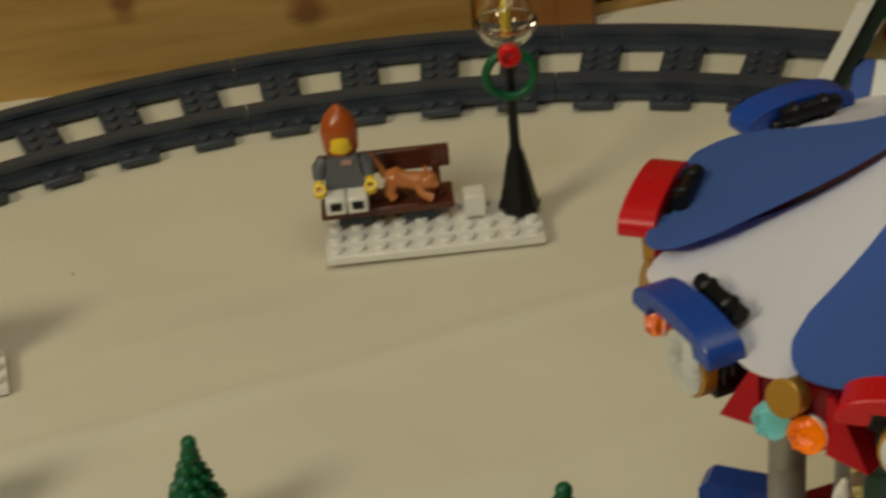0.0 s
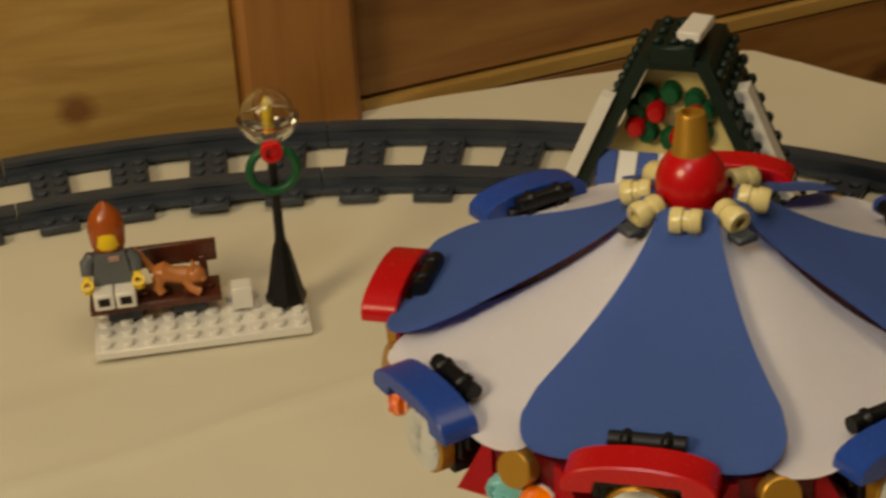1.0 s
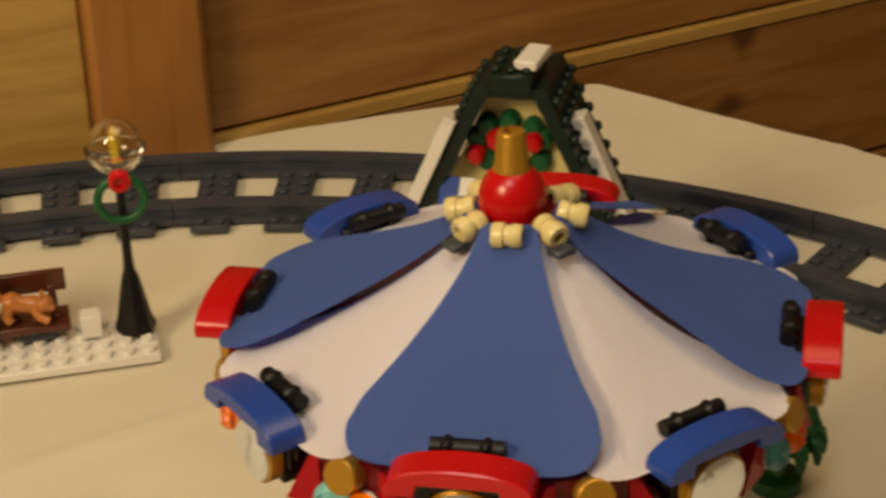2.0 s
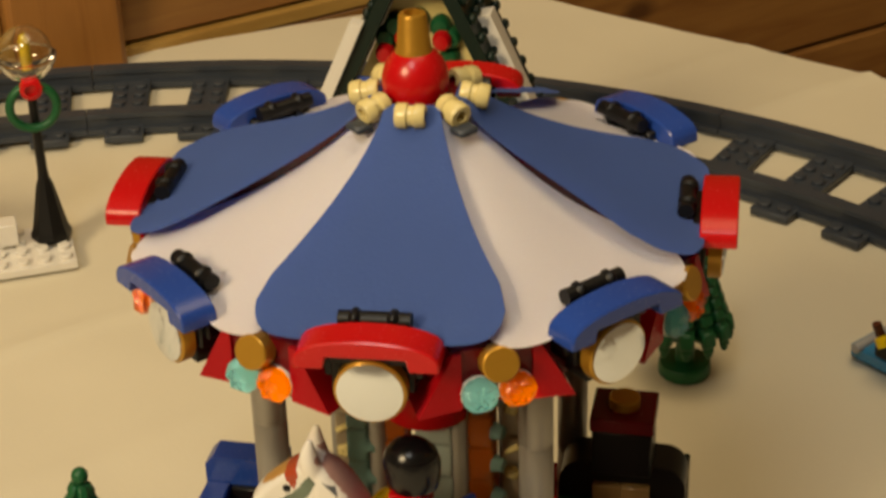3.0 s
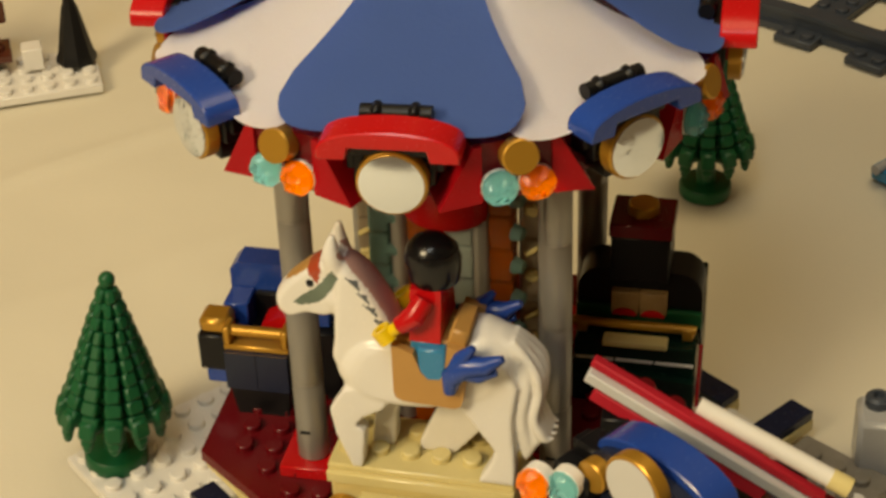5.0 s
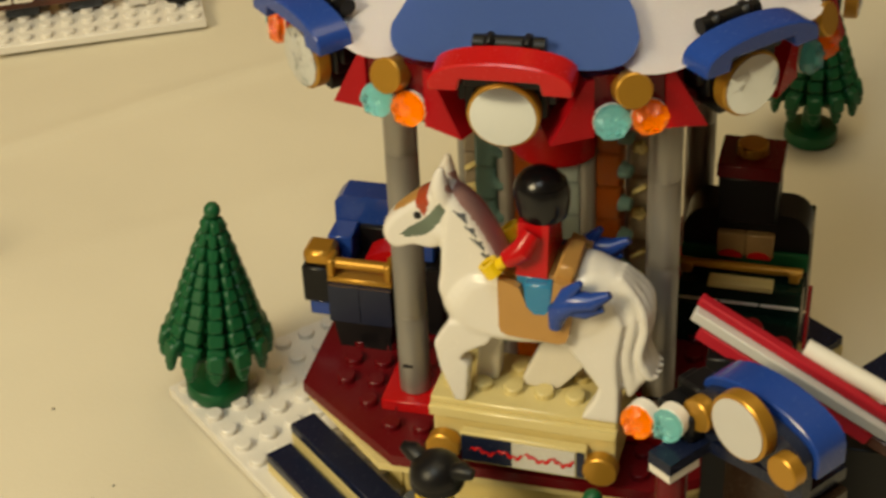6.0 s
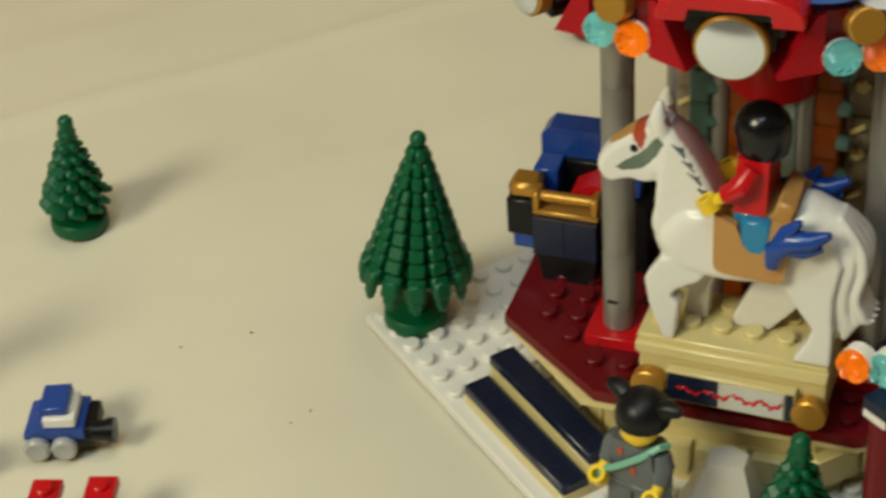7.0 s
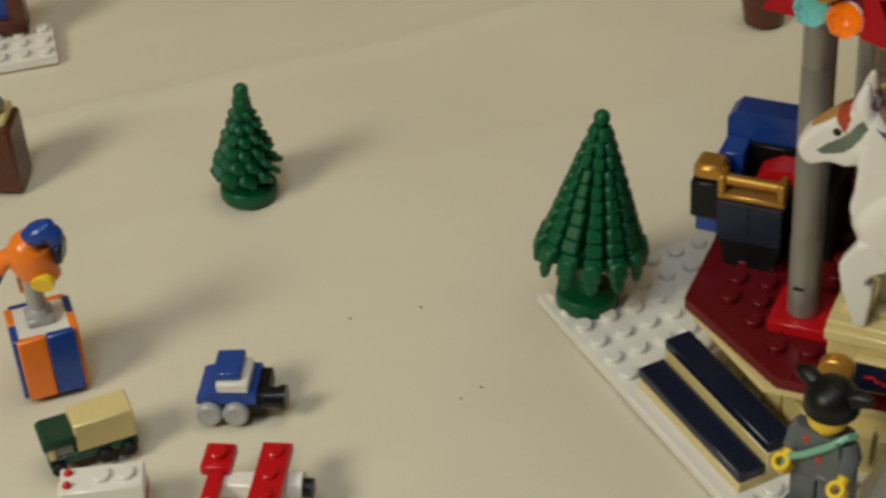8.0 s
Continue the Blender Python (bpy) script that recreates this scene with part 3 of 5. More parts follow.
def build_carousel():
    c = thing("toy_carousel", "toy building-brick carousel with a blue and white felt tent", "toy carousel", -0.5, -7, 0)
    # base plate of twenty by twenty studs, set cornerwise under the platform
    base = rot(-40.6)
    bm = new_bm()
    bx(bm, 0, 0, 1.6, 160, 160, 3.2, base, bevel=0.3)
    deck = platform_outline()
    for i in range(20):
        for j in range(20):
            p = base @ Vector((-76 + 8 * i, -76 + 8 * j, 0))
            if max(abs(p.x), abs(p.y), (abs(p.x) + abs(p.y)) / 1.414) > 52 and not (j < 3 and 6 <= i < 12):
                stud(bm, -76 + 8 * i, -76 + 8 * j, 3.2, base)
    part("base_plate", bm, WHITE, c, "white studded base plate")
    bm = new_bm()
    slab(bm, octagon(50.5), 3.2, 18)
    plinth = part("plinth", bm, TAN, c, "tan brick plinth")
    bm = new_bm()
    bx(bm, 0, 0, 0, 5, 12.6, 9.6, bevel=0.3)
    brick = mesh_of("brick", bm, TAN)
    for k in range(8):
        for s in (-14, 0, 14):
            ob = new("brick", brick)
            ob.parent = plinth
            ob.matrix_local = rot(45 * k) @ pose(51.4 * U, s * U, (13 + (k % 2)) * U)
    bm = new_bm()
    slab(bm, octagon(50, 2), 18, 27.4)
    part("rim_plate", bm, TAN, c, "tan rim plates")
    bm = new_bm()
    slab(bm, [(-35.0, -56.0), (33.0, -55.6)] + [(x * 0.985, y * 0.985) for x, y in deck[2:]], 27.4, 29.5)
    part("rim_edge", bm, TAN, c, "thin tan edge under the platform")
    bm = new_bm()
    slab(bm, deck, 29.6, 32.8)
    grid = rot(2)
    for i in range(-8, 8):
        for j in range(-8, 8):
            x, y, _ = grid @ Vector((8 * i + 4, 8 * j + 4, 0))
            if max(abs(x), abs(y), (abs(x) + abs(y)) / 1.40) < 59.5 and y > -53 and x + 0.9 * y > -79 and math.hypot(x, y) > 24:
                stud(bm, x, y, 32.8)
    part("platform", bm, DARK_RED, c, "dark red studded platform")
    # steps at the front left corner: tiles of one by six on tan plates
    for u, z in ((0.0, 9.6), (8.2, 16.0)):
        m = pose(-73.2, -37.2, 0, 0, 0, -40.4) @ Matrix.Translation((0, u, 0))
        bm = new_bm()
        bx(bm, 24.0, 4.2, z / 2 - 0.05, 47.9, 8.3, z - 6.5, m, bevel=0.25)
        part("step_riser", bm, TAN, c)
        bm = new_bm()
        bx(bm, 24.0, 3.95, z - 1.6, 47.8, 7.8, 3.2, m, bevel=0.4)
        part("step", bm, NAVY, c, "near-black step tile")
    # pillars on red tiles
    for x in (-31.3, 31.2):
        for y in (-32.6, 33.0):
            bm = new_bm()
            bx(bm, x + 0.6, y + 1, 34.5, 16, 16, 3.4, bevel=0.3)
            part("pillar_tile", bm, RED, c)
            bm = new_bm()
            prof = [(0, 36.2)]
            for q in range(4):
                z = 36.2 + 24 * q
                prof += [(3.7, z + 0.05), (4.0, z + 0.4), (4.0, z + 23.5), (3.7, z + 23.9)]
            lathe(bm, prof + [(0, 132.2)], 24, Matrix.Translation((x, y, 0)))
            pillar = part("pillar", bm, SILVER, c, "silver-grey round pillar")
            bm = new_bm()
            bx(bm, x - 0.6, y - 3.95, 45.6, 2.6, 0.5, 0.9, bevel=0.1)
            part("notch", bm, BLACK, pillar)
    # centre column of clear coloured bricks
    bm = new_bm()
    cyl(bm, (0, 0, 32.8), (0, 0, 132), 4.0, seg=20)
    part("core", bm, SILVER, c)
    for x, y, w, mat, studs in COLUMNS:
        y += 3.0
        bm = new_bm()
        if mat is SILVER:
            cyl(bm, (x, y, 33), (x, y, 132), w / 2, seg=18)
            part("pole", bm, SILVER, c)
            continue
        for i in range(10):
            bx(bm, x, y, 38 + 9.6 * i, w, 7.6, 9.2, bevel=0.5)
        column = part("column_bricks", bm, mat, c)
        if studs:
            bm = new_bm()
            for i in range(10):
                cyl(bm, (x + w / 2, y - 2.4, 38 + 9.6 * i), (x + w / 2 + 2.6, y - 3.2, 38 + 9.6 * i), 2.3, 1.6, seg=10)
            part("column_studs", bm, studs, column)
        if mat is GLASS_BRICK:
            bm = new_bm()
            for i in range(5):
                z = 42 + 19.2 * i
                for k in range(5):
                    a = 2 * math.pi * k / 5
                    blob(bm, x + 1.0 * math.cos(a), y - 4.2, z + 1.0 * math.sin(a), 1.1, 0.8, 1.1, seg=8)
                cyl(bm, (x - 1.6, y - 4.2, z + 6), (x + 1.8, y - 4.4, z + 8.4), 0.8, seg=10)
            part("flower_studs", bm, TAN, column, "small cream flower pieces")
    bm = new_bm()
    lathe(bm, [(0, 97.2), (11.4, 97.6), (12.4, 99), (13.2, 128), (0, 128)], 32, Matrix.Translation((0.8, -6.5, 0)))
    part("hub_dish", bm, RED, c, "red dish over the column")
    build_roof(c)
    return c


def roof_frame():
    """The roof sits a little turned and askew on its pillars."""
    lean_x, lean_y = math.tan(radians(0.95)), math.tan(radians(-1.46))
    shear = Matrix(((1, 0, 0, 0), (0, 1, 0, 0), (lean_x, lean_y, 1, 0), (0, 0, 0, 1)))
    return Matrix.Translation((-1.2, 6.1, -3.4)) @ shear @ rot(1.97) @ Matrix.Diagonal((1.017, 1.017, 1, 1))


def build_roof(c):
    R = roof_frame()

    def put(name, bm, mat, label="", parent=None, smooth=40):
        bmesh.ops.transform(bm, matrix=R, verts=bm.verts[:])
        return part(name, bm, mat, parent or c, label, smooth)

    bm = new_bm()
    slab(bm, octagon(58), 133.0, 148)
    put("ring_beam", bm, DARK_RED, "dark red roof ring")
    bm = new_bm()
    slab(bm, octagon(54), 129.5, 133)
    put("roof_plate", bm, DARK_RED)
    for k in range(8):
        m = rot(-90 + 45 * k)
        colour = RED if k % 2 == 0 else BLUE
        # arch over a round mirror, one on each side
        q = m @ Matrix.Rotation(radians(90), 4, "Z")
        bm = new_bm()
        prism(bm, arch_outline(), -72.6, -64.2, q)
        bmesh.ops.recalc_face_normals(bm, faces=bm.faces[:])
        bmesh.ops.bevel(bm, geom=[e for e in bm.edges if e.is_manifold and e.calc_face_angle(0) > 0.9], offset=0.35, segments=1, affect="EDGES")
        put("arch", bm, colour)
        bm = new_bm()
        bx(bm, 61.4, 0, 143.6, 8.4, 17.6, 9.0, m, bevel=0.4)
        bx(bm, 61.4, 0, 137.4, 7.6, 10.0, 8.0, m, bevel=0.4)
        bx(bm, 65.4, 0, 149.6, 6.4, 17.0, 4.0, m, bevel=0.4)
        bx(bm, 62.6, 0, 144.2, 4.0, 21.0, 4.6, m, bevel=0.4)
        put("mirror_mount", bm, BLACK)
        bm = new_bm()
        t = m @ Matrix.Translation((69.4, 0, 141.4))
        round_tile(bm, t, 7.7, 3.2)
        rim = put("mirror_rim", bm, GOLD)
        bm = new_bm()
        w = t @ Matrix.Translation((0.35, 0, 0)) @ Matrix.Rotation(radians(90), 4, "Y")
        lathe(bm, [(7.0, -0.3)] + [(7.0 * (1 - k / 6), 0.7 * (1 - (1 - k / 6) ** 2)) for k in range(7)], 32, w)
        put("mirror", bm, MIRROR, parent=rim)
        # felt clip
        bm = new_bm()
        y0 = 60.8
        cyl(bm, m @ Vector((y0, -7.6, 154.0)), m @ Vector((y0, 7.6, 154.0)), 1.9, seg=14)
        bx(bm, y0 + 0.4, 0, 153.0, 3.4, 12.4, 2.6, m, bevel=0.7)
        for s in (-4, 4):
            bx(bm, y0 + 0.3, s, 154.6, 4.2, 2.6, 3.6, m, bevel=0.9)
            cyl(bm, m @ Vector((y0, s, 149)), m @ Vector((y0, s, 154)), 1.3, seg=10)
        put("felt_clip", bm, BLACK, "black clip bar on the felt")
        # corner unit
        n = rot(-67.5 + 45 * k)
        nq = n @ Matrix.Rotation(radians(90), 4, "Z")
        bm = new_bm()
        prism(bm, [(-9.5, 148.4), (9.5, 148.4), (9.5, 134.5), (-9.5, 134.5)], -64.8, -53, nq)
        put("corner_block", bm, DARK_RED)
        for s in (-1, 1):
            bm = new_bm()
            prism(bm, [(7.6 * s, 148.0), (9.2 * s, 148.0), (17.0 * s, 133.4), (7.6 * s, 134.2)], -65.6, -54, nq)
            put("corner_slope", bm, RED_SHADED, "red slope")
        tip = n @ Matrix.Translation((68.9, 0, 146.1)) @ Matrix.Rotation(radians(-16), 4, "Y")
        bm = new_bm()
        round_tile(bm, tip, 4.0, 4.0)
        put("gold_tile", bm, GOLD)
        for s, mat in ((-4.05, CYAN_CLEAR), (4.05, ORANGE_CLEAR)):
            g = n @ Matrix.Translation((68.3, s, 138.1)) @ Matrix.Rotation(radians(-4), 4, "Y")
            bm = new_bm()
            round_tile(bm, g @ Matrix.Translation((-2.2, 0, 0)), 3.95, 3.6)
            put("gem_holder", bm, WHITE)
            bm = new_bm()
            gem(bm, g)
            put("gem", bm, mat, smooth=4).visible_shadow = False
        # tent panels: blue over the red arches, white between
        bm = new_bm()
        if k % 2 == 0:
            cloth_panel(bm, 5.6, 27.6, 8.5, 66.4, 1.0, 1.2, 0.6, 1.0)
        else:
            cloth_panel(bm, 5.6, 28.0, 11, 67.4, -0.7, 0.8, -1.8, 0.2)
        bmesh.ops.transform(bm, matrix=m, verts=bm.verts[:])
        put("tent_panel", bm, BLUE_CLOTH if k % 2 == 0 else WHITE_CLOTH)
        # peg round the top
        bm = new_bm()
        pm = m @ Matrix.Translation((12.5, 0, 178.6)) @ (Matrix.Rotation(radians(90), 4, "X") if k == 0 else Matrix.Rotation(radians(100), 4, "Y")) @ Matrix.Scale(0.76, 4)
        lathe(bm, [(1.7, -4.4), (3.2, -4.4), (3.7, -3.6), (3.7, -1.4), (3.2, -1.0), (3.2, 0.6), (3.9, 1.0), (3.9, 3.6), (3.4, 4.4), (1.8, 4.4), (1.8, 2.0), (0, 2.0)], 20, pm)
        put("peg", bm, TAN, "tan round peg brick")
        if k % 2:
            bm = new_bm()
            bx(bm, 16.6, 0, 175.2, 4.6, 5.2, 1.8, m, bevel=0.5)
            put("peg_foot", bm, RAIL_GREY)
    bm = new_bm()
    lathe(bm, [(0, 168), (12, 168), (12, 178.5), (0, 178.5)], 24)
    put("peg_ring", bm, DARK_RED)
    bm = new_bm()
    top = Matrix.Translation((-0.9, 0, -1.2))
    lathe(bm, [(0, 172)] + [(7.7 * math.sin(math.pi * k / 16), 183.0 - 9.0 * math.cos(math.pi * k / 16)) for k in range(1, 16)] + [(0, 192.0)], 36, top)
    put("ball", bm, RED, "glossy red ball on the roof")
    bm = new_bm()
    lathe(bm, [(0, 190), (4.3, 190), (4.3, 191.2), (3.9, 192), (3.2, 199.6), (2.9, 200.2), (2.0, 200.4), (1.9, 198), (0, 198)], 24, Matrix.Translation((-1.0, 0, -1.8)))
    put("finial", bm, GOLD, "gold cone finial")


def build_horse_wagon():
    w = thing("toy_horse_wagon", "tan brick wagon with gold wheels on the dark red platform", "toy wagon", 2.3, -54.0, 34.6, -1.5)
    bm = new_bm()
    bx(bm, 0, 0, 9.5, 45, 20, 12, bevel=0.5)
    bx(bm, 0, -1, 16.6, 46, 22, 3.2, bevel=0.4)
    bx(bm, 0, -0.4, 19.0, 45.6, 20.6, 2.0, bevel=0.4)
    for i in range(6):
        for j in range(2):
            stud(bm, -19 + 7.6 * i, -4 + 8 * j, 20)
    part("body", bm, TAN, w)
    bm = new_bm()
    bx(bm, 0.5, -11.5, 7.4, 31, 2.6, 9.2, bevel=0.3)
    plate = part("name_plate", bm, TAN, w)
    bm = new_bm()
    bx(bm, -8.5, -13.0, 7.4, 12.5, 0.4, 7.6, bevel=0)
    bx(bm, 14.6, -13.0, 7.4, 1.9, 0.4, 7.6, bevel=0)
    part("sticker_border", bm, NAVY, plate)
    bm = new_bm()
    bx(bm, 5.5, -13.0, 7.4, 15.5, 0.38, 7.6, bevel=0)
    part("sticker", bm, FOIL, plate, "shiny silver sticker")
    bm = new_bm()
    for x0, wide in ((-12.6, 6.4), (-6.0, 6.6), (0.8, 7.0), (7.6, 5.6)):
        curl = []
        for k in range(17):
            f = k / 16
            curl.append((x0 + wide * f, -13.35, 7.3 + 0.7 * math.sin(2 * math.pi * f + x0) + 0.4 * math.sin(7 * math.pi * f)))
        tube(bm, curl, 0.4, 6, [0.1] + [0.18 + 0.26 * abs(math.sin(3.3 * q / 16 * math.pi)) for q in range(15)] + [0.1])
    part("sticker_mark", bm, RED, plate, "red scrolls")
    for x in (-19.4, 19.4):
        for y, f in ((-10.9, 1), (10.6, -1)):
            bm = new_bm()
            lathe(bm, [(0, 0), (4.2, 0), (4.2, 3.0), (3.8, 3.4), (0, 3.4)], 28, Matrix.Translation((x, y, 6.8)) @ Matrix.Rotation(radians(90 * f), 4, "X"))
            part("wheel", bm, GOLD, w)
    return w


def pillow(bm, outline, thick, soft, centre=None, y0=0.0):
    """A side outline swelled into a rounded moulding, widest in its middle plane."""
    cx, cz = centre or (sum(p[0] for p in outline) / len(outline), sum(p[1] for p in outline) / len(outline))
    pts = []
    n = len(outline)
    for i in range(n):
        a, b, c, d = (Vector(outline[(i + k) % n]) for k in (-1, 0, 1, 2))
        for f in (0, 0.25, 0.5, 0.75):
            pts.append(0.5 * (2 * b + (c - a) * f + (2 * a - 5 * b + 4 * c - d) * f * f + (3 * b - a - 3 * c + d) * f ** 3))
    rings = []
    for k in range(11):
        phi = math.pi * (k - 5) / 10
        sc = 1 - soft * (1 - math.cos(phi))
        rings.append([bm.verts.new((cx + (p.x - cx) * sc, y0 + thick * math.sin(phi), cz + (p.y - cz) * sc)) for p in pts])
    for a, b in zip(rings, rings[1:]):
        for k in range(len(pts)):
            q = (k + 1) % len(pts)
            bm.faces.new((a[k], a[q], b[q], b[k]))
    bm.faces.new(rings[0][::-1])
    bm.faces.new(rings[-1])


def inside(x, z, poly):
    hit = False
    for (ax, az), (cx, cz) in zip(poly, poly[1:] + poly[:1]):
        if (az > z) != (cz > z) and x < ax + (z - az) * (cx - ax) / (cz - az):
            hit = not hit
    return hit


def build_horse():
    """A white toy horse with its nose towards -x, one plain shape."""
    p = Painted()
    bm = p.use(WHITE)
    # trunk, rump, neck, head
    pillow(bm, [(-19.6, 29), (-18.8, 23.6), (-15.5, 19.6), (-6, 18.2), (4, 18.8), (13, 21), (22, 24), (25.4, 30), (24.2, 37.4), (18.4, 41.6), (11.5, 41), (3, 37.6), (-6, 38), (-14, 37)], 7.2, 0.30)
    pillow(bm, [(-19.9, 28), (-19.4, 35), (-19.0, 41), (-18.4, 47), (-17.6, 55), (-15.6, 57.2), (-11.2, 53.8), (-7.2, 47.8), (-4.0, 41), (-2.6, 33), (-6, 26), (-14, 22)], 5.4, 0.26)
    pillow(bm, [(-17.0, 57.4), (-22.4, 55.9), (-29.4, 50.2), (-32.6, 45.8), (-32.8, 42.2), (-30.2, 39.6), (-25.2, 41.4), (-20.2, 41.0), (-16.6, 44.2), (-15.4, 50)], 4.2, 0.22)
    blob(bm, -18.8, 0, 46.2, 3.9, 4.9, 4.9)
    blob(bm, -30.2, 0, 43.0, 2.6, 3.6, 3.2)
    for s in (-2.6, 2.6):
        flow(bm, [(-17.4, s, 54), (-18.4, s * 1.15, 58.6), (-17.9, s * 1.1, 63.6)], 1.6, 10, [2.4, 2.2, 0.7])
    # legs: flat moulded shapes with straight edges
    for y0, y1, outline in (
        (-6.8, -2.2, [(-16.8, 23), (-20.6, 16.6), (-19.4, 9.4), (-16.0, 0), (-13.2, 0), (-12.2, 10.8), (-14.4, 12.6), (-12.6, 15.0), (-7.4, 18.2), (-5, 24)]),
        (2.6, 7.6, [(-13, 21), (-12.4, 10), (-13.4, 0), (-7.6, 0), (-7.0, 10), (-3.6, 19)]),
        (-7.0, -2.2, [(10.6, 22), (16.0, 14.2), (19.0, 9.8), (17.6, 5.4), (14.8, 0), (23.6, 0), (23.8, 6), (23.2, 18.8), (24.6, 28.8), (22, 35), (11, 33)]),
        (2.4, 7.6, [(6.0, 20), (1.4, 9), (-1.6, 2.0), (-1.0, 0), (7.4, 0), (13.0, 7.0), (19.0, 19)]),
    ):
        prism(bm, outline, y0, y1)
    # tail in wavy strands, its end curling up
    pillow(bm, [(18.4, 41.4), (23.8, 39.4), (26.8, 36), (29.4, 29), (29.0, 19), (31.4, 13.4), (28.8, 9.6), (25.6, 4.8), (23.8, 12), (23.4, 19), (24.4, 29), (20.6, 36)], 4.6, 0.15)
    for y in (-4.3, -1.6, 1.6, 4.3):
        dx = 0.5 - 0.12 * abs(y)
        flow(bm, [(22.6, y * 0.6, 39.6), (28.0 + dx, y, 33), (29.2 + dx, y, 26.5), (28.0 + dx, y, 19.0), (30.2 + dx, y, 13.4), (32.6 + dx, y * 0.7, 13.2)], 1, 8, [0.9, 1.1, 1.1, 1.1, 1.0, 0.4])
    for y in (-4.9, 4.9):
        for k in range(3):
            flow(bm, [(25.4 - k, y * 0.9, 36 - 2 * k), (26.6 - 0.6 * k, y, 28), (25.4 - 0.4 * k, y, 19), (26.8 - k, y * 0.9, 10)], 1, 8, [0.5, 0.8, 0.8, 0.4])
    p.bm = bm = fuse(bm, 0.42, 5)
    # printed bridle, rosette, nose strap and mane
    for mat, polys in (
        (MANE, [[(-17.8, 59.5), (-15.0, 59), (-10.2, 54.8), (-6.2, 48.4), (-2.8, 40.8), (-6.0, 39.6), (-8.0, 46.3), (-11.6, 52.8), (-15.6, 56.9)]]),
        (JACKET, [[(u - 1.9, v + 1.2), (u + 0.8, v + 0.3), (u + 1.5, v - 2.5)] for u, v in ((-12.9, 52.6), (-10.8, 49.2), (-9.1, 45.9), (-7.4, 42.6))]),
        (BRIDLE, [[(-28.0, 44.8), (-26.4, 46.6), (-21.6, 50.2), (-18.0, 55.2), (-16.6, 53.4), (-18.6, 49.2), (-21.6, 45.6), (-26.4, 44.2)]]),
        (SADDLE, [[(-24.6, 56.8), (-31.4, 50.6), (-30.2, 49.2), (-24.0, 54.2)]]),
        (ROSETTE, [[(-25.0, 56.2), (-21.8, 58.0), (-20.8, 54.3), (-21.7, 50.6), (-23.4, 52.4)]]),
    ):
        p.use(mat)
        for f in bm.faces:
            q = f.calc_center_median()
            if q.z > 38 and (mat is not MANE or abs(q.y) < 4.2) and any(inside(q.x, q.z, poly) for poly in polys):
                f.material_index = p.now
    p.use(BLACK)
    for side in (-1, 1):
        y = max(v.co.y * side for v in bm.verts if abs(v.co.x + 23.6) < 0.6 and abs(v.co.z - 50.6) < 0.6)
        blob(bm, -23.6, side * (y - 0.25), 50.6, 1.1, 0.6, 1.2)
    return p.solid("toy_horse", "white plastic toy horse with a printed bridle on the tan wagon", "toy horse", 1.6, -58.2, 54.8, -1.5)


def build_saddle():
    s = thing("toy_saddle", "brown toy saddle with blue plumes on the white horse", "toy saddle", 4.4, -58.2, 56.6, -1.5)
    bm = new_bm()
    for side in (-1, 1):
        prism(bm, [(-6.5, 25), (-6.0, 23.4), (-4.4, 22.6), (7.6, 22), (9.2, 22.8), (9.8, 24.6), (11.5, 38), (6.5, 39.5), (5.6, 32), (4.4, 29.8), (1.8, 29.6), (0.2, 31.4), (-1.6, 36.4), (-6.5, 38.4)], side * 8.9 - 1.1, side * 8.9 + 1.1)
    bx(bm, 1.5, 0, 37.2, 16, 13.4, 2.4, bevel=0.6)
    bx(bm, 9.4, -2.0, 38.6, 4.4, 11.6, 7.0, Matrix.Translation((10.2, 0, 43.4)) @ Matrix.Rotation(radians(14), 4, "Y") @ Matrix.Translation((-10.2, 0, -43.4)), bevel=0.6)
    part("saddle_seat", bm, SADDLE, s)
    for side in (-1, 1):
        y = side * 10.8
        bm = new_bm()
        tube(bm, [(7, y, 27.6), (7.6, y, 32.0), (11.0, y, 35.6), (15.6, y, 36.0), (19.4, y, 38.6)], 1.5, 10, [1.6, 2.6, 2.9, 2.3, 0.9])
        tube(bm, [(8, y, 32.4), (10, y, 37.4), (12.8, y, 40.8)], 1.5, 10, [2.2, 2.0, 0.8])
        tube(bm, [(9.5, y, 33.6), (14, y, 33.2), (18, y, 34.4)], 1.2, 10, [2.0, 1.9, 0.8])
        part("plume", bm, BLUE, s, "blue curled plume")
    return s


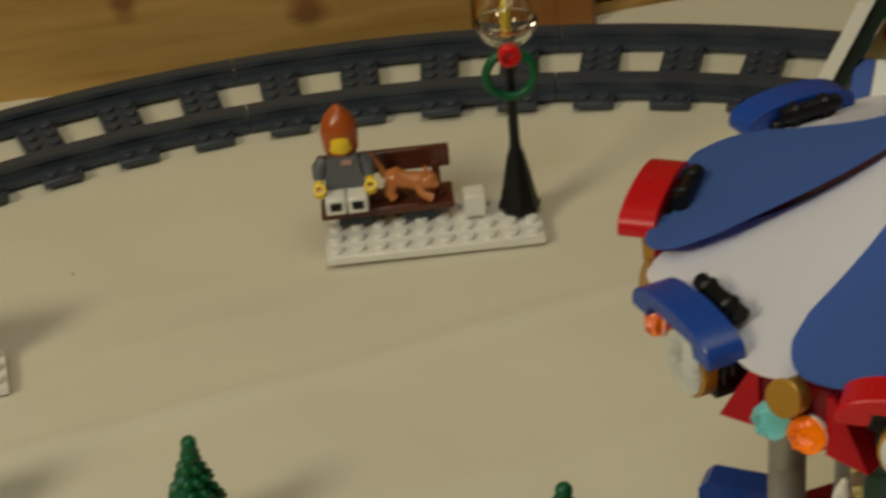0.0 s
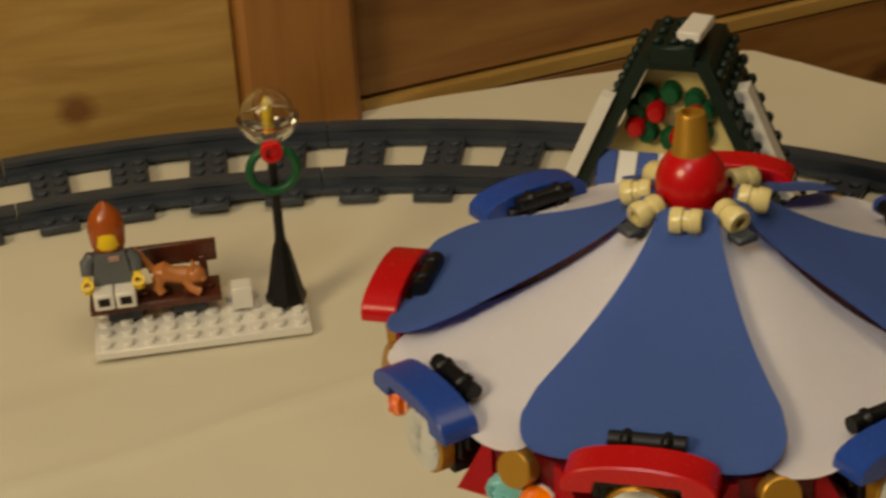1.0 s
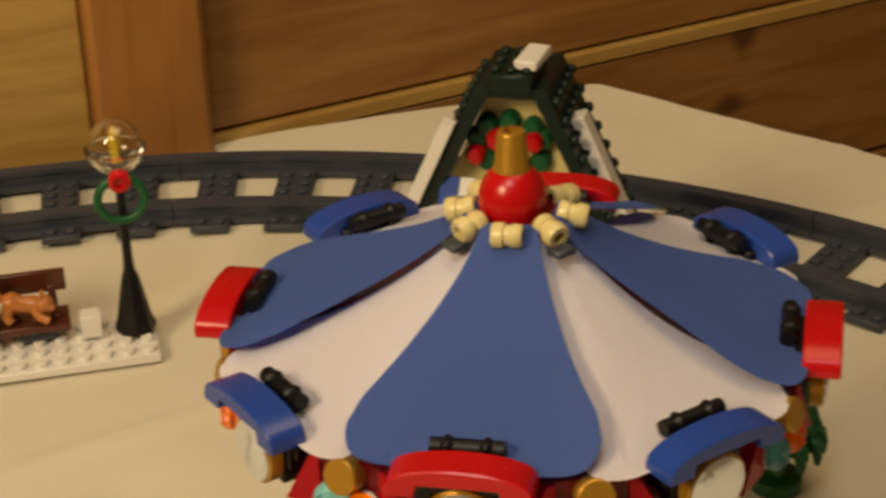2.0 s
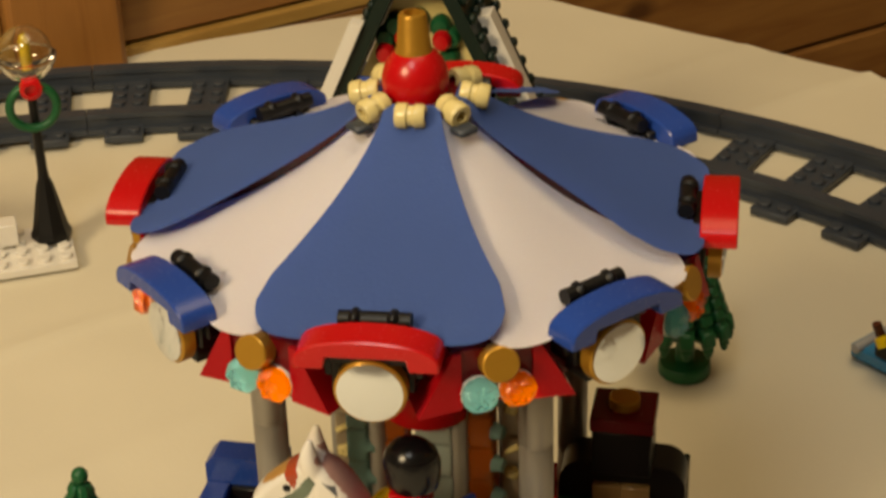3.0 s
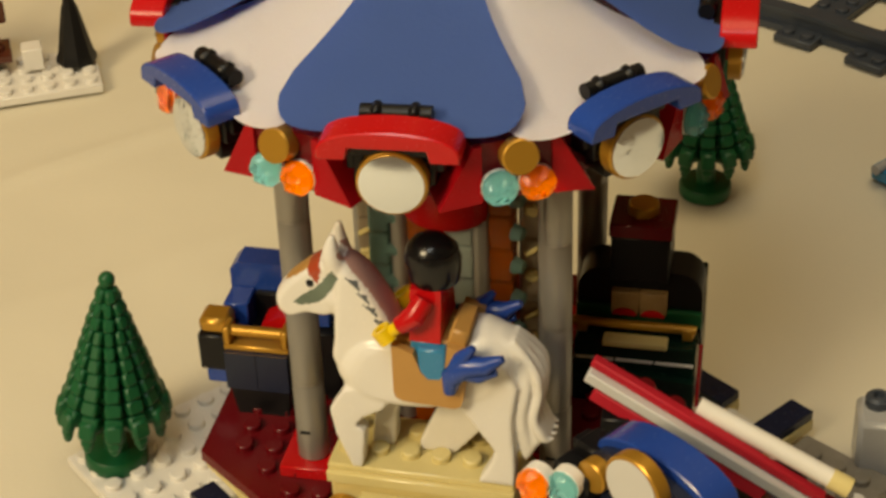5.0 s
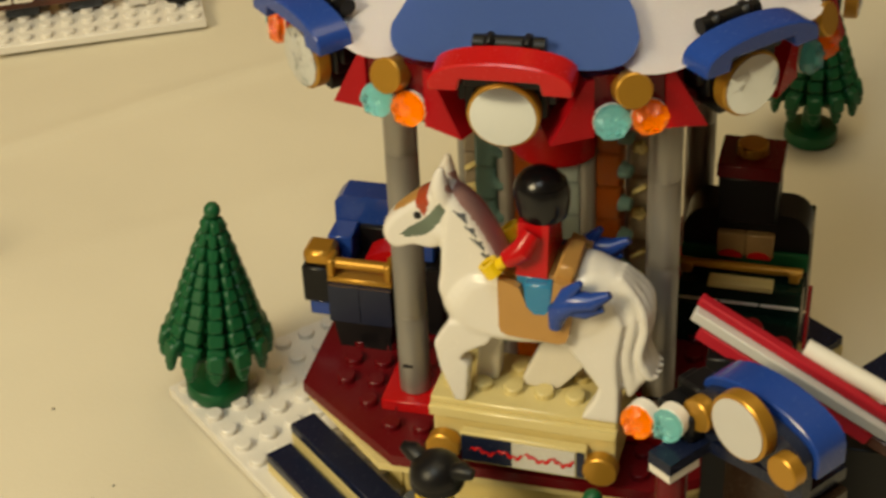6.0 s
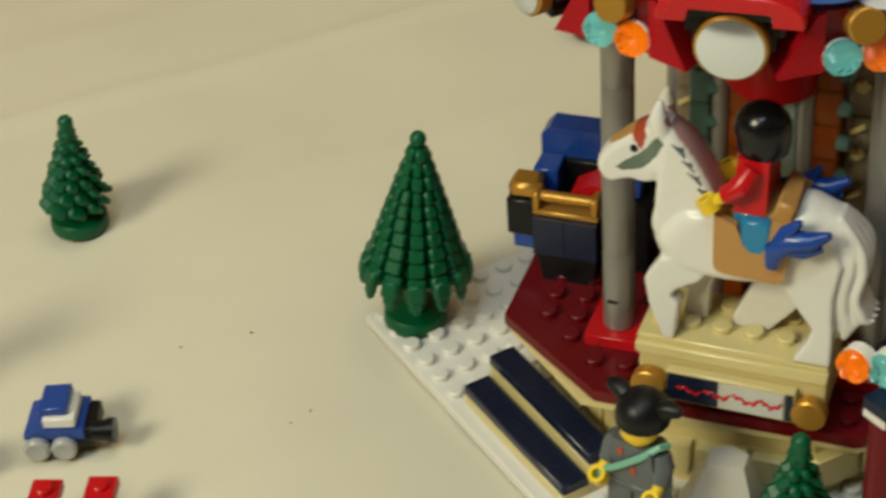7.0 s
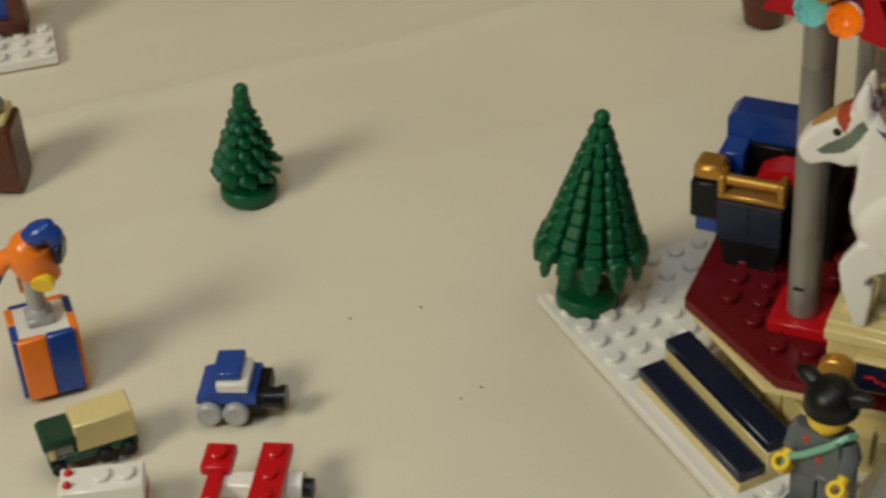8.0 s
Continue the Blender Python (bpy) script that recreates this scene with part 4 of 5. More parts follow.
def minifig(p, skin, torso, legs, seated=True, spread=1.0):
    """A toy figure about 40 mm tall, facing -y, its seat or feet at z = 0."""
    if seated == "astride":
        bm = p.use(legs)
        bx(bm, 0, 0, 4.6, 15, 7, 5, bevel=0.5)
        for s in (-8.0, 8.0):
            bx(bm, s, 1.9, 0.5, 3.4, 6.4, 12, bevel=0.5)
        z = 7.0
    elif seated:
        bm = p.use(legs)
        bx(bm, 0, 1, 3.6, 15.2, 8, 7.2, bevel=0.5)
        for s in (-4, 4):
            bx(bm, s, -6.0, 3.4, 7.4, 10, 6.6, bevel=0.5)
        z = 7.0
    else:
        bm = p.use(legs)
        for s in (-4, 4):
            bx(bm, s, 0, 6.4, 7.4, 7.4, 12.8, bevel=0.5)
            bx(bm, s, -1.4, 1.6, 7.4, 10, 3.2, bevel=0.4)
        bx(bm, 0, 0, 12.6, 15.2, 7.4, 2.6, bevel=0.5)
        z = 13.8
    bm = p.use(torso)
    prism(bm, [(-7.6, z), (7.6, z), (5.4, z + 12.8), (-5.4, z + 12.8)], -3.6, 3.6)
    reach = 2.2 if seated == "astride" else 0.0
    drop = {-1: 2.6 if seated == "astride" else 0.0, 1: 0.0}
    for s in (-1, 1):
        tube(bm, [(6.4 * s, 0, z + 11), (8.8 * s * spread, -0.6 - reach / 2, z + 8), (9.2 * s * spread, -3.0 - reach, z + 4 + reach / 2 - drop[s])], 2.6, 10, [2.4, 2.8, 2.2])
    bm = p.use(skin)
    for s in (-1, 1):
        # a clip-shaped hand: wrist and an open ring
        cyl(bm, (9.2 * s * spread, -3.4 - reach, z + 3.6 + reach / 2 - drop[s]), (9.3 * s * spread, -5.0 - reach, z + 2.4 + reach / 2 - drop[s]), 1.5, seg=10)
        lathe(bm, [(1.3, -1.7), (2.4, -1.7), (2.4, 1.7), (1.3, 1.7), (1.3, -1.7)], 14, Matrix.Translation((9.3 * s * spread, -6.6 - reach, z + 1.2 + reach / 2 - drop[s])) @ Matrix.Rotation(radians(35), 4, "X"))
    lathe(bm, [(3.2, z + 12.8), (3.2, z + 13.6), (4.6, z + 14.4), (5.1, z + 15.6), (5.1, z + 20.4), (4.4, z + 21.8), (0, z + 22)], 20)
    return z


def build_rider():
    p = Painted()
    z = minifig(p, YELLOW, RED, AZURE, "astride")
    bm = p.use(JET)
    blob(bm, 0, 0.5, z + 18.6, 5.8, 6.3, 5.9, seg=20)
    lathe(bm, [(5.0, z + 13.0), (5.6, z + 12.8), (6.0, z + 14.6), (6.15, z + 18.4), (5.4, z + 21.0), (0, z + 22)], 24, Matrix.Translation((0, 1.0, 0)))
    p.solid("toy_rider", "toy figure with black hair and red jacket riding the white horse", "toy figure", 5.3, -58.4, 88.0, -92)


def build_sleigh():
    s = thing("toy_sleigh", "dark blue brick sleigh seat with gold rail on the platform", "toy sleigh", -50.6, -9.3, 32.8, 0)
    bm = new_bm()
    prism(bm, [(-8.2, 9.5), (8.2, 9.5), (7.4, 0), (-6.6, 0)], -13.6, 8)
    bx(bm, 0, 2, 14, 17, 18, 9, bevel=0.4)
    part("body", bm, BLACK, s)
    for x in (-4.3, 4.3):
        bm = new_bm()
        prism(bm, [(x - 4.2, 9.0), (x + 4.2, 9.0), (x + 4.2, 20.5), (x - 4.2, 20.5)], -15.0, -6)
        part("front_panel", bm, SLATE, s)
    bm = new_bm()
    prism(bm, [(-12.0, 18), (9.5, 18), (9.5, 35.0), (-9.8, 35.0), (-12.0, 32.6)], 6.0, 13.5)
    part("backrest", bm, BLUE, s, "blue backrest with a cut corner")
    bm = new_bm()
    bx(bm, -8.6, 1.8, 22.6, 6.6, 8.2, 9.4, bevel=0.4)
    part("armrest", bm, BLUE, s)
    bm = new_bm()
    bx(bm, 2.4, 5.0, 21.8, 14.6, 2.0, 10.0, bevel=0.3)
    part("seat_back", bm, BLACK, s)
    bm = new_bm()
    prism(bm, [(-2.0, 19), (9, 19), (9, 25.8), (4, 25.8), (-1.0, 22.8)], -4.5, 3.0)
    part("cushion", bm, RED, s, "red cushion")
    bm = new_bm()
    cyl(bm, (-7.0, -11.4, 25.6), (7.6, -11.4, 25.6), 1.55, seg=14)
    for x in (-7.8, 7.8):
        bx(bm, x, -11.0, 24.8, 2.2, 5.6, 5.6, bevel=0.6)
    bx(bm, 0, -11, 21.4, 17.6, 5.4, 1.6, bevel=0.3)
    part("rail", bm, GOLD, s, "gold bar")
    bm = new_bm()
    bx(bm, 14.0, 4, 11, 12, 18, 22, bevel=0.5)
    part("side_body", bm, BLACK, s)
    bm = new_bm()
    bx(bm, 13.4, 4.4, 26, 8, 14, 7.6, bevel=0.5)
    part("armrest", bm, BLUE, s)
    bm = new_bm()
    bx(bm, -12.4, -7, 17.4, 8.4, 9.4, 11.2, bevel=0.5)
    part("arm_block", bm, BLACK, s)
    bm = new_bm()
    bx(bm, -11.6, -6.6, 9.4, 7.4, 8.4, 4.6, bevel=0.4)
    part("lower_block", bm, BLUE, s)
    bm = new_bm()
    bx(bm, -12.2, -7, 25.4, 8.0, 8.0, 4.6, bevel=1.1)
    part("gold_knob", bm, GOLD, s)
    return s


def build_loco():
    s = thing("toy_locomotive", "dark green and black brick locomotive on the platform", "toy locomotive", 45.6, 13.4, 32.8, 0)
    bm = new_bm()
    bx(bm, 0, -6, 8.5, 32, 14, 17, bevel=0.5)
    prism(bm, [(-16, -2), (16, -2), (16, 8), (-16, 12)], -16, -12.5, Matrix.Rotation(0, 4, "X"))
    bx(bm, 0, 9, 13, 33, 14, 26, bevel=0.5)
    part("boiler", bm, DARK_GREEN, s)
    bm = new_bm()
    for x in (-10.5, 0, 10.5):
        bx(bm, x, -13.2, 12.2, 10, 1.0, 0.5, bevel=0)
    part("trim_line", bm, WHITE, s)
    bm = new_bm()
    pts = [(-16.5, 12)] + [(-16.5 + 6 - 6 * math.cos(radians(a)), 27 + 7 * math.sin(radians(a))) for a in range(0, 91, 15)]
    pts += [(16.5 - 6 + 6 * math.cos(radians(a)), 27 + 7 * math.sin(radians(a))) for a in range(90, -1, -15)] + [(16.5, 12)]
    prism(bm, pts, -3, 8)
    part("cab", bm, BLACK, s)
    bm = new_bm()
    bx(bm, 0, 1, 39.2, 15.4, 14, 13.4, bevel=0.5)
    part("chimney", bm, BLACK, s)
    bm = new_bm()
    bx(bm, 0, 1, 48.0, 16.4, 14.8, 4.2, bevel=0.4)
    part("chimney_top", bm, DARK_RED, s, "dark red chimney cap")
    bm = new_bm()
    lathe(bm, [(4.0, 49.8), (4.0, 52.6), (3.6, 53.0), (0, 53.0)], 28, Matrix.Translation((0, 1, 0)))
    part("gold_tile", bm, GOLD, s)
    bm = new_bm()
    cyl(bm, (-17, -8, 20.0), (15.5, -8, 20.0), 1.25, seg=12)
    for x in (-14.5, 13.5):
        bx(bm, x, -8, 19.0, 3.0, 3.4, 3.4, bevel=0.4)
    part("front_rail", bm, GOLD, s, "gold rail")
    bm = new_bm()
    bx(bm, 0, -11.6, 17.4, 17, 4.4, 1.8, bevel=0.3)
    part("buffer_tile", bm, TAN, s)
    for x in (-3.7, 3.7):
        bm = new_bm()
        bx(bm, x, -4.2, 25.0, 7.36, 2.5, 7, bevel=0.3)
        window = part("window", bm, TAN_SHADED, s)
        bm = new_bm()
        prism(bm, [(x + 3.2 * math.cos(radians(a)), 21.4 + 2.0 * math.sin(radians(a))) for a in range(0, 181, 20)], -5.9, -5.4)
        part("trim", bm, RED, window, "red printed arc")
    bm = new_bm()
    bx(bm, 0, -3.8, 20.4, 33.4, 1.8, 5.0, bevel=0.4)
    part("cab_sill", bm, GREEN, s, "green strip under the cab")
    return s


BOOTH = (56.8, -85.4)


def build_booth():
    """The ticket booth at the carousel's corner, of which the roof shows."""
    s = thing("toy_ticket_booth", "brick ticket booth with a blue arched roof and round mirror", "toy booth", BOOTH[0], BOOTH[1], -1.5, -36.5)
    # local x runs along the arch, -y is its front
    for x, y in ((-14.5, -8), (14, 6)):
        bm = new_bm()
        cyl(bm, (x, y, 1.5), (x, y, 61), 3.6, seg=18)
        part("post", bm, DARK_RED, s)
    bm = new_bm()
    slab(bm, [(-17.5, -12.5), (-10.7, -12.5), (-10.7, 0), (15, 3.4), (15, 16), (-17.5, 16)], 63.4, 66.6)
    part("roof_plate", bm, NAVY, s)
    bm = new_bm()
    slab(bm, [(-17.4, -12.3), (-10.9, -12.3), (-10.9, -3), (-17.4, -3)], 61.0, 63.2)
    part("roof_edge", bm, WHITE, s)
    bm = new_bm()
    ends = [(17.2, 71.4), (17.2, 76.8), (16.4, 79.2), (14.4, 81.1), (11.0, 82.7), (6.5, 83.9), (2.0, 84.3)]
    under = [(12.9, 71.4), (12.6, 74.8), (10.6, 77.8), (6.6, 79.8), (2.0, 80.6)]
    arch = ends + [(-u, v) for u, v in ends[::-1]] + [(-u, v) for u, v in under] + under[::-1]
    prism(bm, arch, 3.4, 12.5)
    bmesh.ops.recalc_face_normals(bm, faces=bm.faces[:])
    bmesh.ops.bevel(bm, geom=[e for e in bm.edges if e.is_manifold and e.calc_face_angle(0) > 0.9], offset=0.35, segments=1, affect="EDGES")
    part("arch", bm, BLUE, s)
    # dark front with an arched opening under it
    bm = new_bm()
    pts = [(-16, 76.4)] + [(16 * math.cos(radians(a)), 76.4 + 5.6 * math.sin(radians(a))) for a in range(165, 0, -15)] + [(16, 76.4), (16, 63), (12.5, 63)]
    pts += [(12.5 * math.cos(radians(a)), 63 + 7.0 * math.sin(radians(a))) for a in range(15, 180, 15)] + [(-12.5, 63), (-16, 63)]
    prism(bm, pts, 0.2, 3.2)
    part("arch_front", bm, SLATE, s, "dark slate arch front")
    bm = new_bm()
    bx(bm, 3.5, 9.5, 32, 27, 11, 61, bevel=0.5)
    part("counter_wall", bm, DARK_BROWN, s, "dark brown wall under the roof")
    q = rot(-90)
    bm = new_bm()
    round_tile(bm, Matrix.Translation((0, -3.4, 79.0)) @ q, 8.2, 3.6)
    rim = part("mirror_rim", bm, GOLD, s)
    bm = new_bm()
    lathe(bm, [(7.3, -0.3), (7.3, 0), (0, 0)], 32, Matrix.Translation((0, -3.7, 79.0)) @ q @ Matrix.Rotation(radians(90), 4, "Y"))
    part("mirror", bm, PEARL, rim)
    for x in (-12.6, 12.6):
        bm = new_bm()
        round_tile(bm, Matrix.Translation((x, -3.2, 74.4)) @ q, 4.1, 3.6)
        part("gold_tile", bm, GOLD, s)
    for x, y, mat in ((-21.4, -13.6, ORANGE_CLEAR), (-16.2, -9.7, CYAN_CLEAR)):
        bm = new_bm()
        g = Matrix.Translation((x, y, 72.0)) @ rot(-77)
        round_tile(bm, g @ Matrix.Translation((-2.2, 0, 0)), 4.0, 3.4)
        part("gem_holder", bm, WHITE, s)
        bm = new_bm()
        gem(bm, g)
        part("gem", bm, mat, s, smooth=4).visible_shadow = False
    bm = new_bm()
    bx(bm, -18, 0, 70.2, 11, 9, 7.4, bevel=0.8)
    bx(bm, -17.5, 5, 75.2, 9, 8, 4.4, bevel=0.8)
    bx(bm, -22, 5.5, 73.4, 5, 6, 5.0, bevel=0.8)
    part("side_block", bm, BLACK, s)
    return s


def build_barrier():
    s = thing("toy_barrier", "red and white striped brick barrier beam behind the booth", "toy barrier", 39.5, -56.1, 81.3, 0)
    d = Vector((50.7, -6.5, -26.0))
    turn = d.to_track_quat("X", "Z").to_matrix().to_4x4()
    for mat, tail, y, z, deep, high, a, l in ((BEAM_RED, DARK_RED, 4.2, 3.15, 2.8, 2.3, 0, 62), (PEARL, GREY, 2.8, 0.5, 4.5, 2.9, 0.5, 60), (BEAM_RED, BROWN, 2.4, -3.4, 3.0, 3.6, 4, 46)):
        bm = new_bm()
        bx(bm, a + l / 2, y, z, l, deep, high, turn, bevel=0.3)
        beam = part("beam", bm, mat, s)
        # darker end colours carry the shade that falls on the beams' far ends
        bm = new_bm()
        bx(bm, a + l + 9, y, z, 17.8, deep - 0.2, high - 0.2, turn, bevel=0.3)
        part("beam_end_shaded", bm, tail, beam)
    bm = new_bm()
    for i in range(3):
        stud(bm, 14 + 8 * i, 6.6, 1.2, turn, r=2.3, h=2.2)
    bx(bm, 22, 6.8, 0.4, 26, 5, 2.4, turn, bevel=0.3)
    part("stud_plate", bm, DARK_RED, s)
    bm = new_bm()
    cyl(bm, (26.4, 4.8, -8.2), (57.8, -1.2, -20.6), 2.3, seg=18)
    part("white_rod", bm, WHITE, s)
    bm = new_bm()
    cyl(bm, (57.8, -1.2, -20.6), (62.4, -2.1, -22.4), 2.5, seg=18)
    part("rod_end", bm, TAN, s)
    bm = new_bm()
    cyl(bm, (26.4, 5.5, 8.6), (26.0, 5.5, -9), 0.5, seg=10)
    part("mast", bm, DARK_RED, s)
    # a narrow support, then a wide black filler added to close a pale gap
    for x, y, z0, w, h in ((8.0, 2, -10, 7, 7), (44.0, 7, -31, 18, 18)):
        bm = new_bm()
        bx(bm, x, y, (z0 - 78) / 2, w, h, 78 + z0, bevel=0.4)
        part("support_filler", bm, BLACK, s)
    return s


def build_base_clutter():
    # dark wing plates and rock on the base plate's far right, grey technic piece beyond
    for (x, y, rz, l) in ((62.0, 40.9, -36.5, 20), (82.9, 24.7, 53, 25)):
        t = thing("toy_step_plate", "black tile on tan plate at the carousel base", "toy plate", x, y, 0, rz, "black step plates")
        bm = new_bm()
        bx(bm, 0, 0, 3.9, l, 8.6, 3.6, bevel=0.3)
        part("tan_plate", bm, TAN, t)
        bm = new_bm()
        bx(bm, 0, 0, 7.4, l, 8.2, 3.2, bevel=0.4)
        part("tile", bm, NAVY, t)
    t = thing("toy_motor_block", "light grey brick block with round studs on the cloth", "toy brick", 122.2, 22.5, 0, 4)
    bm = new_bm()
    bx(bm, 0, 0, 10, 34, 14, 20, bevel=1.4)
    part("body", bm, GREY, t)
    bm = new_bm()
    lathe(bm, [(3.6, 19.6), (3.6, 22.4), (2.8, 23.2), (1.6, 23.2), (1.4, 21.5), (0, 21.5)], 16, Matrix.Translation((-11.5, 2.4, 0)))
    for x in (-3, 1.5):
        stud(bm, x, 2.4, 20, r=2.0, h=1.4)
    part("knob", bm, RAIL_GREY, t)
    bm = new_bm()
    lathe(bm, [(5.0, 19), (5.0, 35.4), (4.4, 36), (2.8, 36), (2.6, 30), (0, 30)], 20, Matrix.Translation((7.5, 0, 0)))
    part("pin_post", bm, STONE, t)
    t = thing("toy_stone_plate", "mottled grey studded plate beside the black step plate", "toy plate", 98.9, 9.7, 0, -33)
    bm = new_bm()
    bx(bm, 0, 0, 2.4, 30, 22, 4.4, bevel=0.4)
    for i in range(3):
        for j in range(2):
            stud(bm, -8 + 8 * i, -4 + 8 * j, 4.6)
    part("plate", bm, SLUDGE, t)
    bm = new_bm()
    pts = [(-9, -7), (8, -8), (10, 3), (2, 9), (-8, 6)]
    slab(bm, pts, 0, 4)
    top = [v for v in bm.verts if v.co.z > 3]
    ext = bmesh.ops.extrude_face_region(bm, geom=[f for f in bm.faces if f.calc_center_median().z > 3.9])
    for v in ext["geom"]:
        if isinstance(v, bmesh.types.BMVert):
            v.co = Vector((v.co.x * 0.42 + 1, v.co.y * 0.4, 17))
    solid("toy_rock", bm, STONE, "pale grey faceted toy rock before the platform", "toy rock", 2.2, -72.3, 3.2, 10).scale = (1.22, 1.15, 1.42)


def build_girl():
    p = Painted()
    z = minifig(p, YELLOW, JACKET, JACKET, seated=False, spread=0.86)
    bm = p.use(BLACK)
    blob(bm, 0, 1.2, z + 21.0, 6.8, 7.0, 5.8, seg=20)
    lathe(bm, [(5.4, z + 18.6), (6.9, z + 18.4), (6.9, z + 20.2), (6.0, z + 22)], 24, Matrix.Translation((0, 1.2, 0)))
    for s in (-1, 1):
        tube(bm, [(4.6 * s, 1.6, z + 23.0), (7.6 * s, 1.8, z + 24.6), (10.4 * s, 2.0, z + 24.6)], 2, 10, [2.4, 2.4, 1.4])
    bm = p.use(SAND)
    tube(bm, [(-8.4, -5.6, z - 1), (-7.6, -5.4, z + 2.6), (-3, -4.6, z + 5.6), (3, -4.4, z + 11.0), (6.4, -1.0, z + 13.6), (7.0, 2.0, z + 12.4)], 1.0, 10)
    bm = p.use(ROSETTE)
    for x, dz in ((-3.4, 9.6), (0.4, 5.0)):
        bx(bm, x, -3.7, z + dz, 1.6, 0.4, 2.4, bevel=0.1)
    cyl(p.use(GREY), (0, 0, -11.6), (0, 0, 0.4), 6.0, seg=18)
    p.solid("toy_girl_figure", "toy figure with black pigtails and grey jacket on the base plate", "toy figure", -14.6, -85.4, 15.4, -20).scale = (0.94, 0.94, 0.96)


# ---- the bench corner ----
BENCH = (-250.3, 158.9, 26.4)


def at_bench(u, v):
    a = radians(BENCH[2])
    return BENCH[0] + u * math.cos(a) - v * math.sin(a), BENCH[1] + u * math.sin(a) + v * math.cos(a)


def build_bench_corner():
    bm = new_bm()
    bx(bm, 40, 16, 1.6, 80, 32, 3.2, bevel=0.3)
    for i in range(10):
        for j in range(4):
            stud(bm, 4 + 8 * i, 4 + 8 * j, 3.2)
    solid("toy_snow_plate", bm, WHITE, "white studded plate on the tablecloth", "toy plate", BENCH[0], BENCH[1], 0, BENCH[2])
    x, y = at_bench(24, 24)
    b = thing("toy_bench", "brown plastic bench on grey feet on the white plate", "toy bench", x, y, 5.0, BENCH[2])
    for u in (-12, 12):
        bm = new_bm()
        bx(bm, u, 0, 2.4, 13, 10, 5.0, bevel=0.4)
        part("foot", bm, RAIL_GREY, b)
    bm = new_bm()
    bx(bm, 0, -1, 6.6, 49, 15, 3.2, bevel=0.4)
    for u in range(-20, 21, 8):
        stud(bm, u, -2, 8.2)
    part("seat", bm, BROWN, b)
    bm = new_bm()
    bx(bm, 0, 8.5, 18.5, 49, 3.0, 8.6, bevel=0.5)
    part("backrest", bm, BROWN, b)
    for u in (-19, 19):
        bm = new_bm()
        bx(bm, u, 7.6, 11, 3.2, 2.6, 12, bevel=0.3)
        part("strut", bm, BROWN, b)
    # seated figure
    p = Painted()
    z = minifig(p, YELLOW, JACKET, WHITE)
    bm = p.use(HAIR)
    lathe(bm, [(4.4, z + 11.5), (6.3, z + 14), (6.9, z + 20), (6.3, z + 24.6), (4.6, z + 27.6), (2.4, z + 30.0), (0.8, z + 31.4), (0, z + 31.7)], 20, Matrix.Translation((0, 2.0, 0)))
    bm = p.use(BLACK)
    for s in (-4, 4):
        bx(bm, s, -11.2, 3.6, 4.2, 0.6, 3.0, bevel=0.1)
    bm = p.use(MANE)
    bx(bm, 1.5, -3.8, z + 10.5, 4, 0.8, 2.2, bevel=0.2)
    x, y = at_bench(9.5, 21)
    p.solid("toy_seated_figure", "toy figure with red-brown hair and white legs sitting on the bench", "toy figure", x, y, 15.0, BENCH[2])
    # cat
    p = Painted()
    bm = p.use(NOUGAT)
    tube(bm, [(-5.5, 0, 6.4), (-3, 0, 6.4), (0.5, 0, 5.2), (4.5, 0, 4.8), (6.5, -0.5, 5.0)], 3, 12, [2.4, 3.7, 2.9, 3.2, 2.6])
    blob(bm, 8.0, -1.2, 5.6, 3.4, 3.2, 3.1)
    blob(bm, 10.4, -2.2, 4.6, 1.5, 1.6, 1.3)
    for s in (-1.6, 1.6):
        tube(bm, [(7.4, s - 1, 7.6), (7.2, s * 1.2 - 1, 9.8)], 1, 6, [1.2, 0.3])
        tube(bm, [(-4, s, 5), (-4.6, s * 1.5 - 0.6, 2.4), (-3.2, s * 1.5 - 1.2, 0.3)], 2, 8, [2.6, 1.9, 1.5])
        tube(bm, [(5, s, 3.6), (6.6, s * 1.6 - 1.0, 1.6), (9.6, s * 1.7 - 1.6, 0.4)], 1.7, 8, [2.0, 1.5, 1.4])
    tube(bm, [(-6, 0, 7), (-8.0, 0, 11), (-10.2, 0, 14.4), (-11.6, 0, 15.6)], 1.2, 8, [1.5, 1.1, 1.0, 0.7])
    x, y = at_bench(31, 21)
    p.solid("toy_cat", "orange-brown toy cat crouching on the brown bench", "toy cat", x, y, 15.0, BENCH[2] - 8).scale = (1.12, 1.15, 1.12)
    x, y = at_bench(56, 20)
    bm = new_bm()
    bx(bm, 0, 0, 4.4, 7.8, 7.8, 9.0, bevel=0.3)
    solid("toy_snow_brick", bm, WHITE, "small white brick on the studded plate", "toy brick", x, y, 5.0, BENCH[2])
    x, y = at_bench(72.5, 20)
    l = thing("toy_street_lamp", "black toy street lamp with clear globe and green wreath", "toy lamp", x, y, 5.0, BENCH[2])
    bm = new_bm()
    lathe(bm, [(7.8, 0), (7.8, 2), (6.8, 4), (3.2, 22.5), (2.2, 25), (1.9, 29), (1.6, 66), (3.4, 68), (3.4, 70), (0, 70)], 8)
    part("post", bm, BLACK, l)
    bm = new_bm()
    rings = [[bm.verts.new(((8.6 + 1.7 * math.cos(v)) * math.cos(u), -3.2 + 1.7 * math.sin(v), 56.0 + (8.6 + 1.7 * math.cos(v)) * math.sin(u))) for v in [2 * math.pi * q / 10 for q in range(10)]] for u in [2 * math.pi * p / 36 for p in range(36)]]
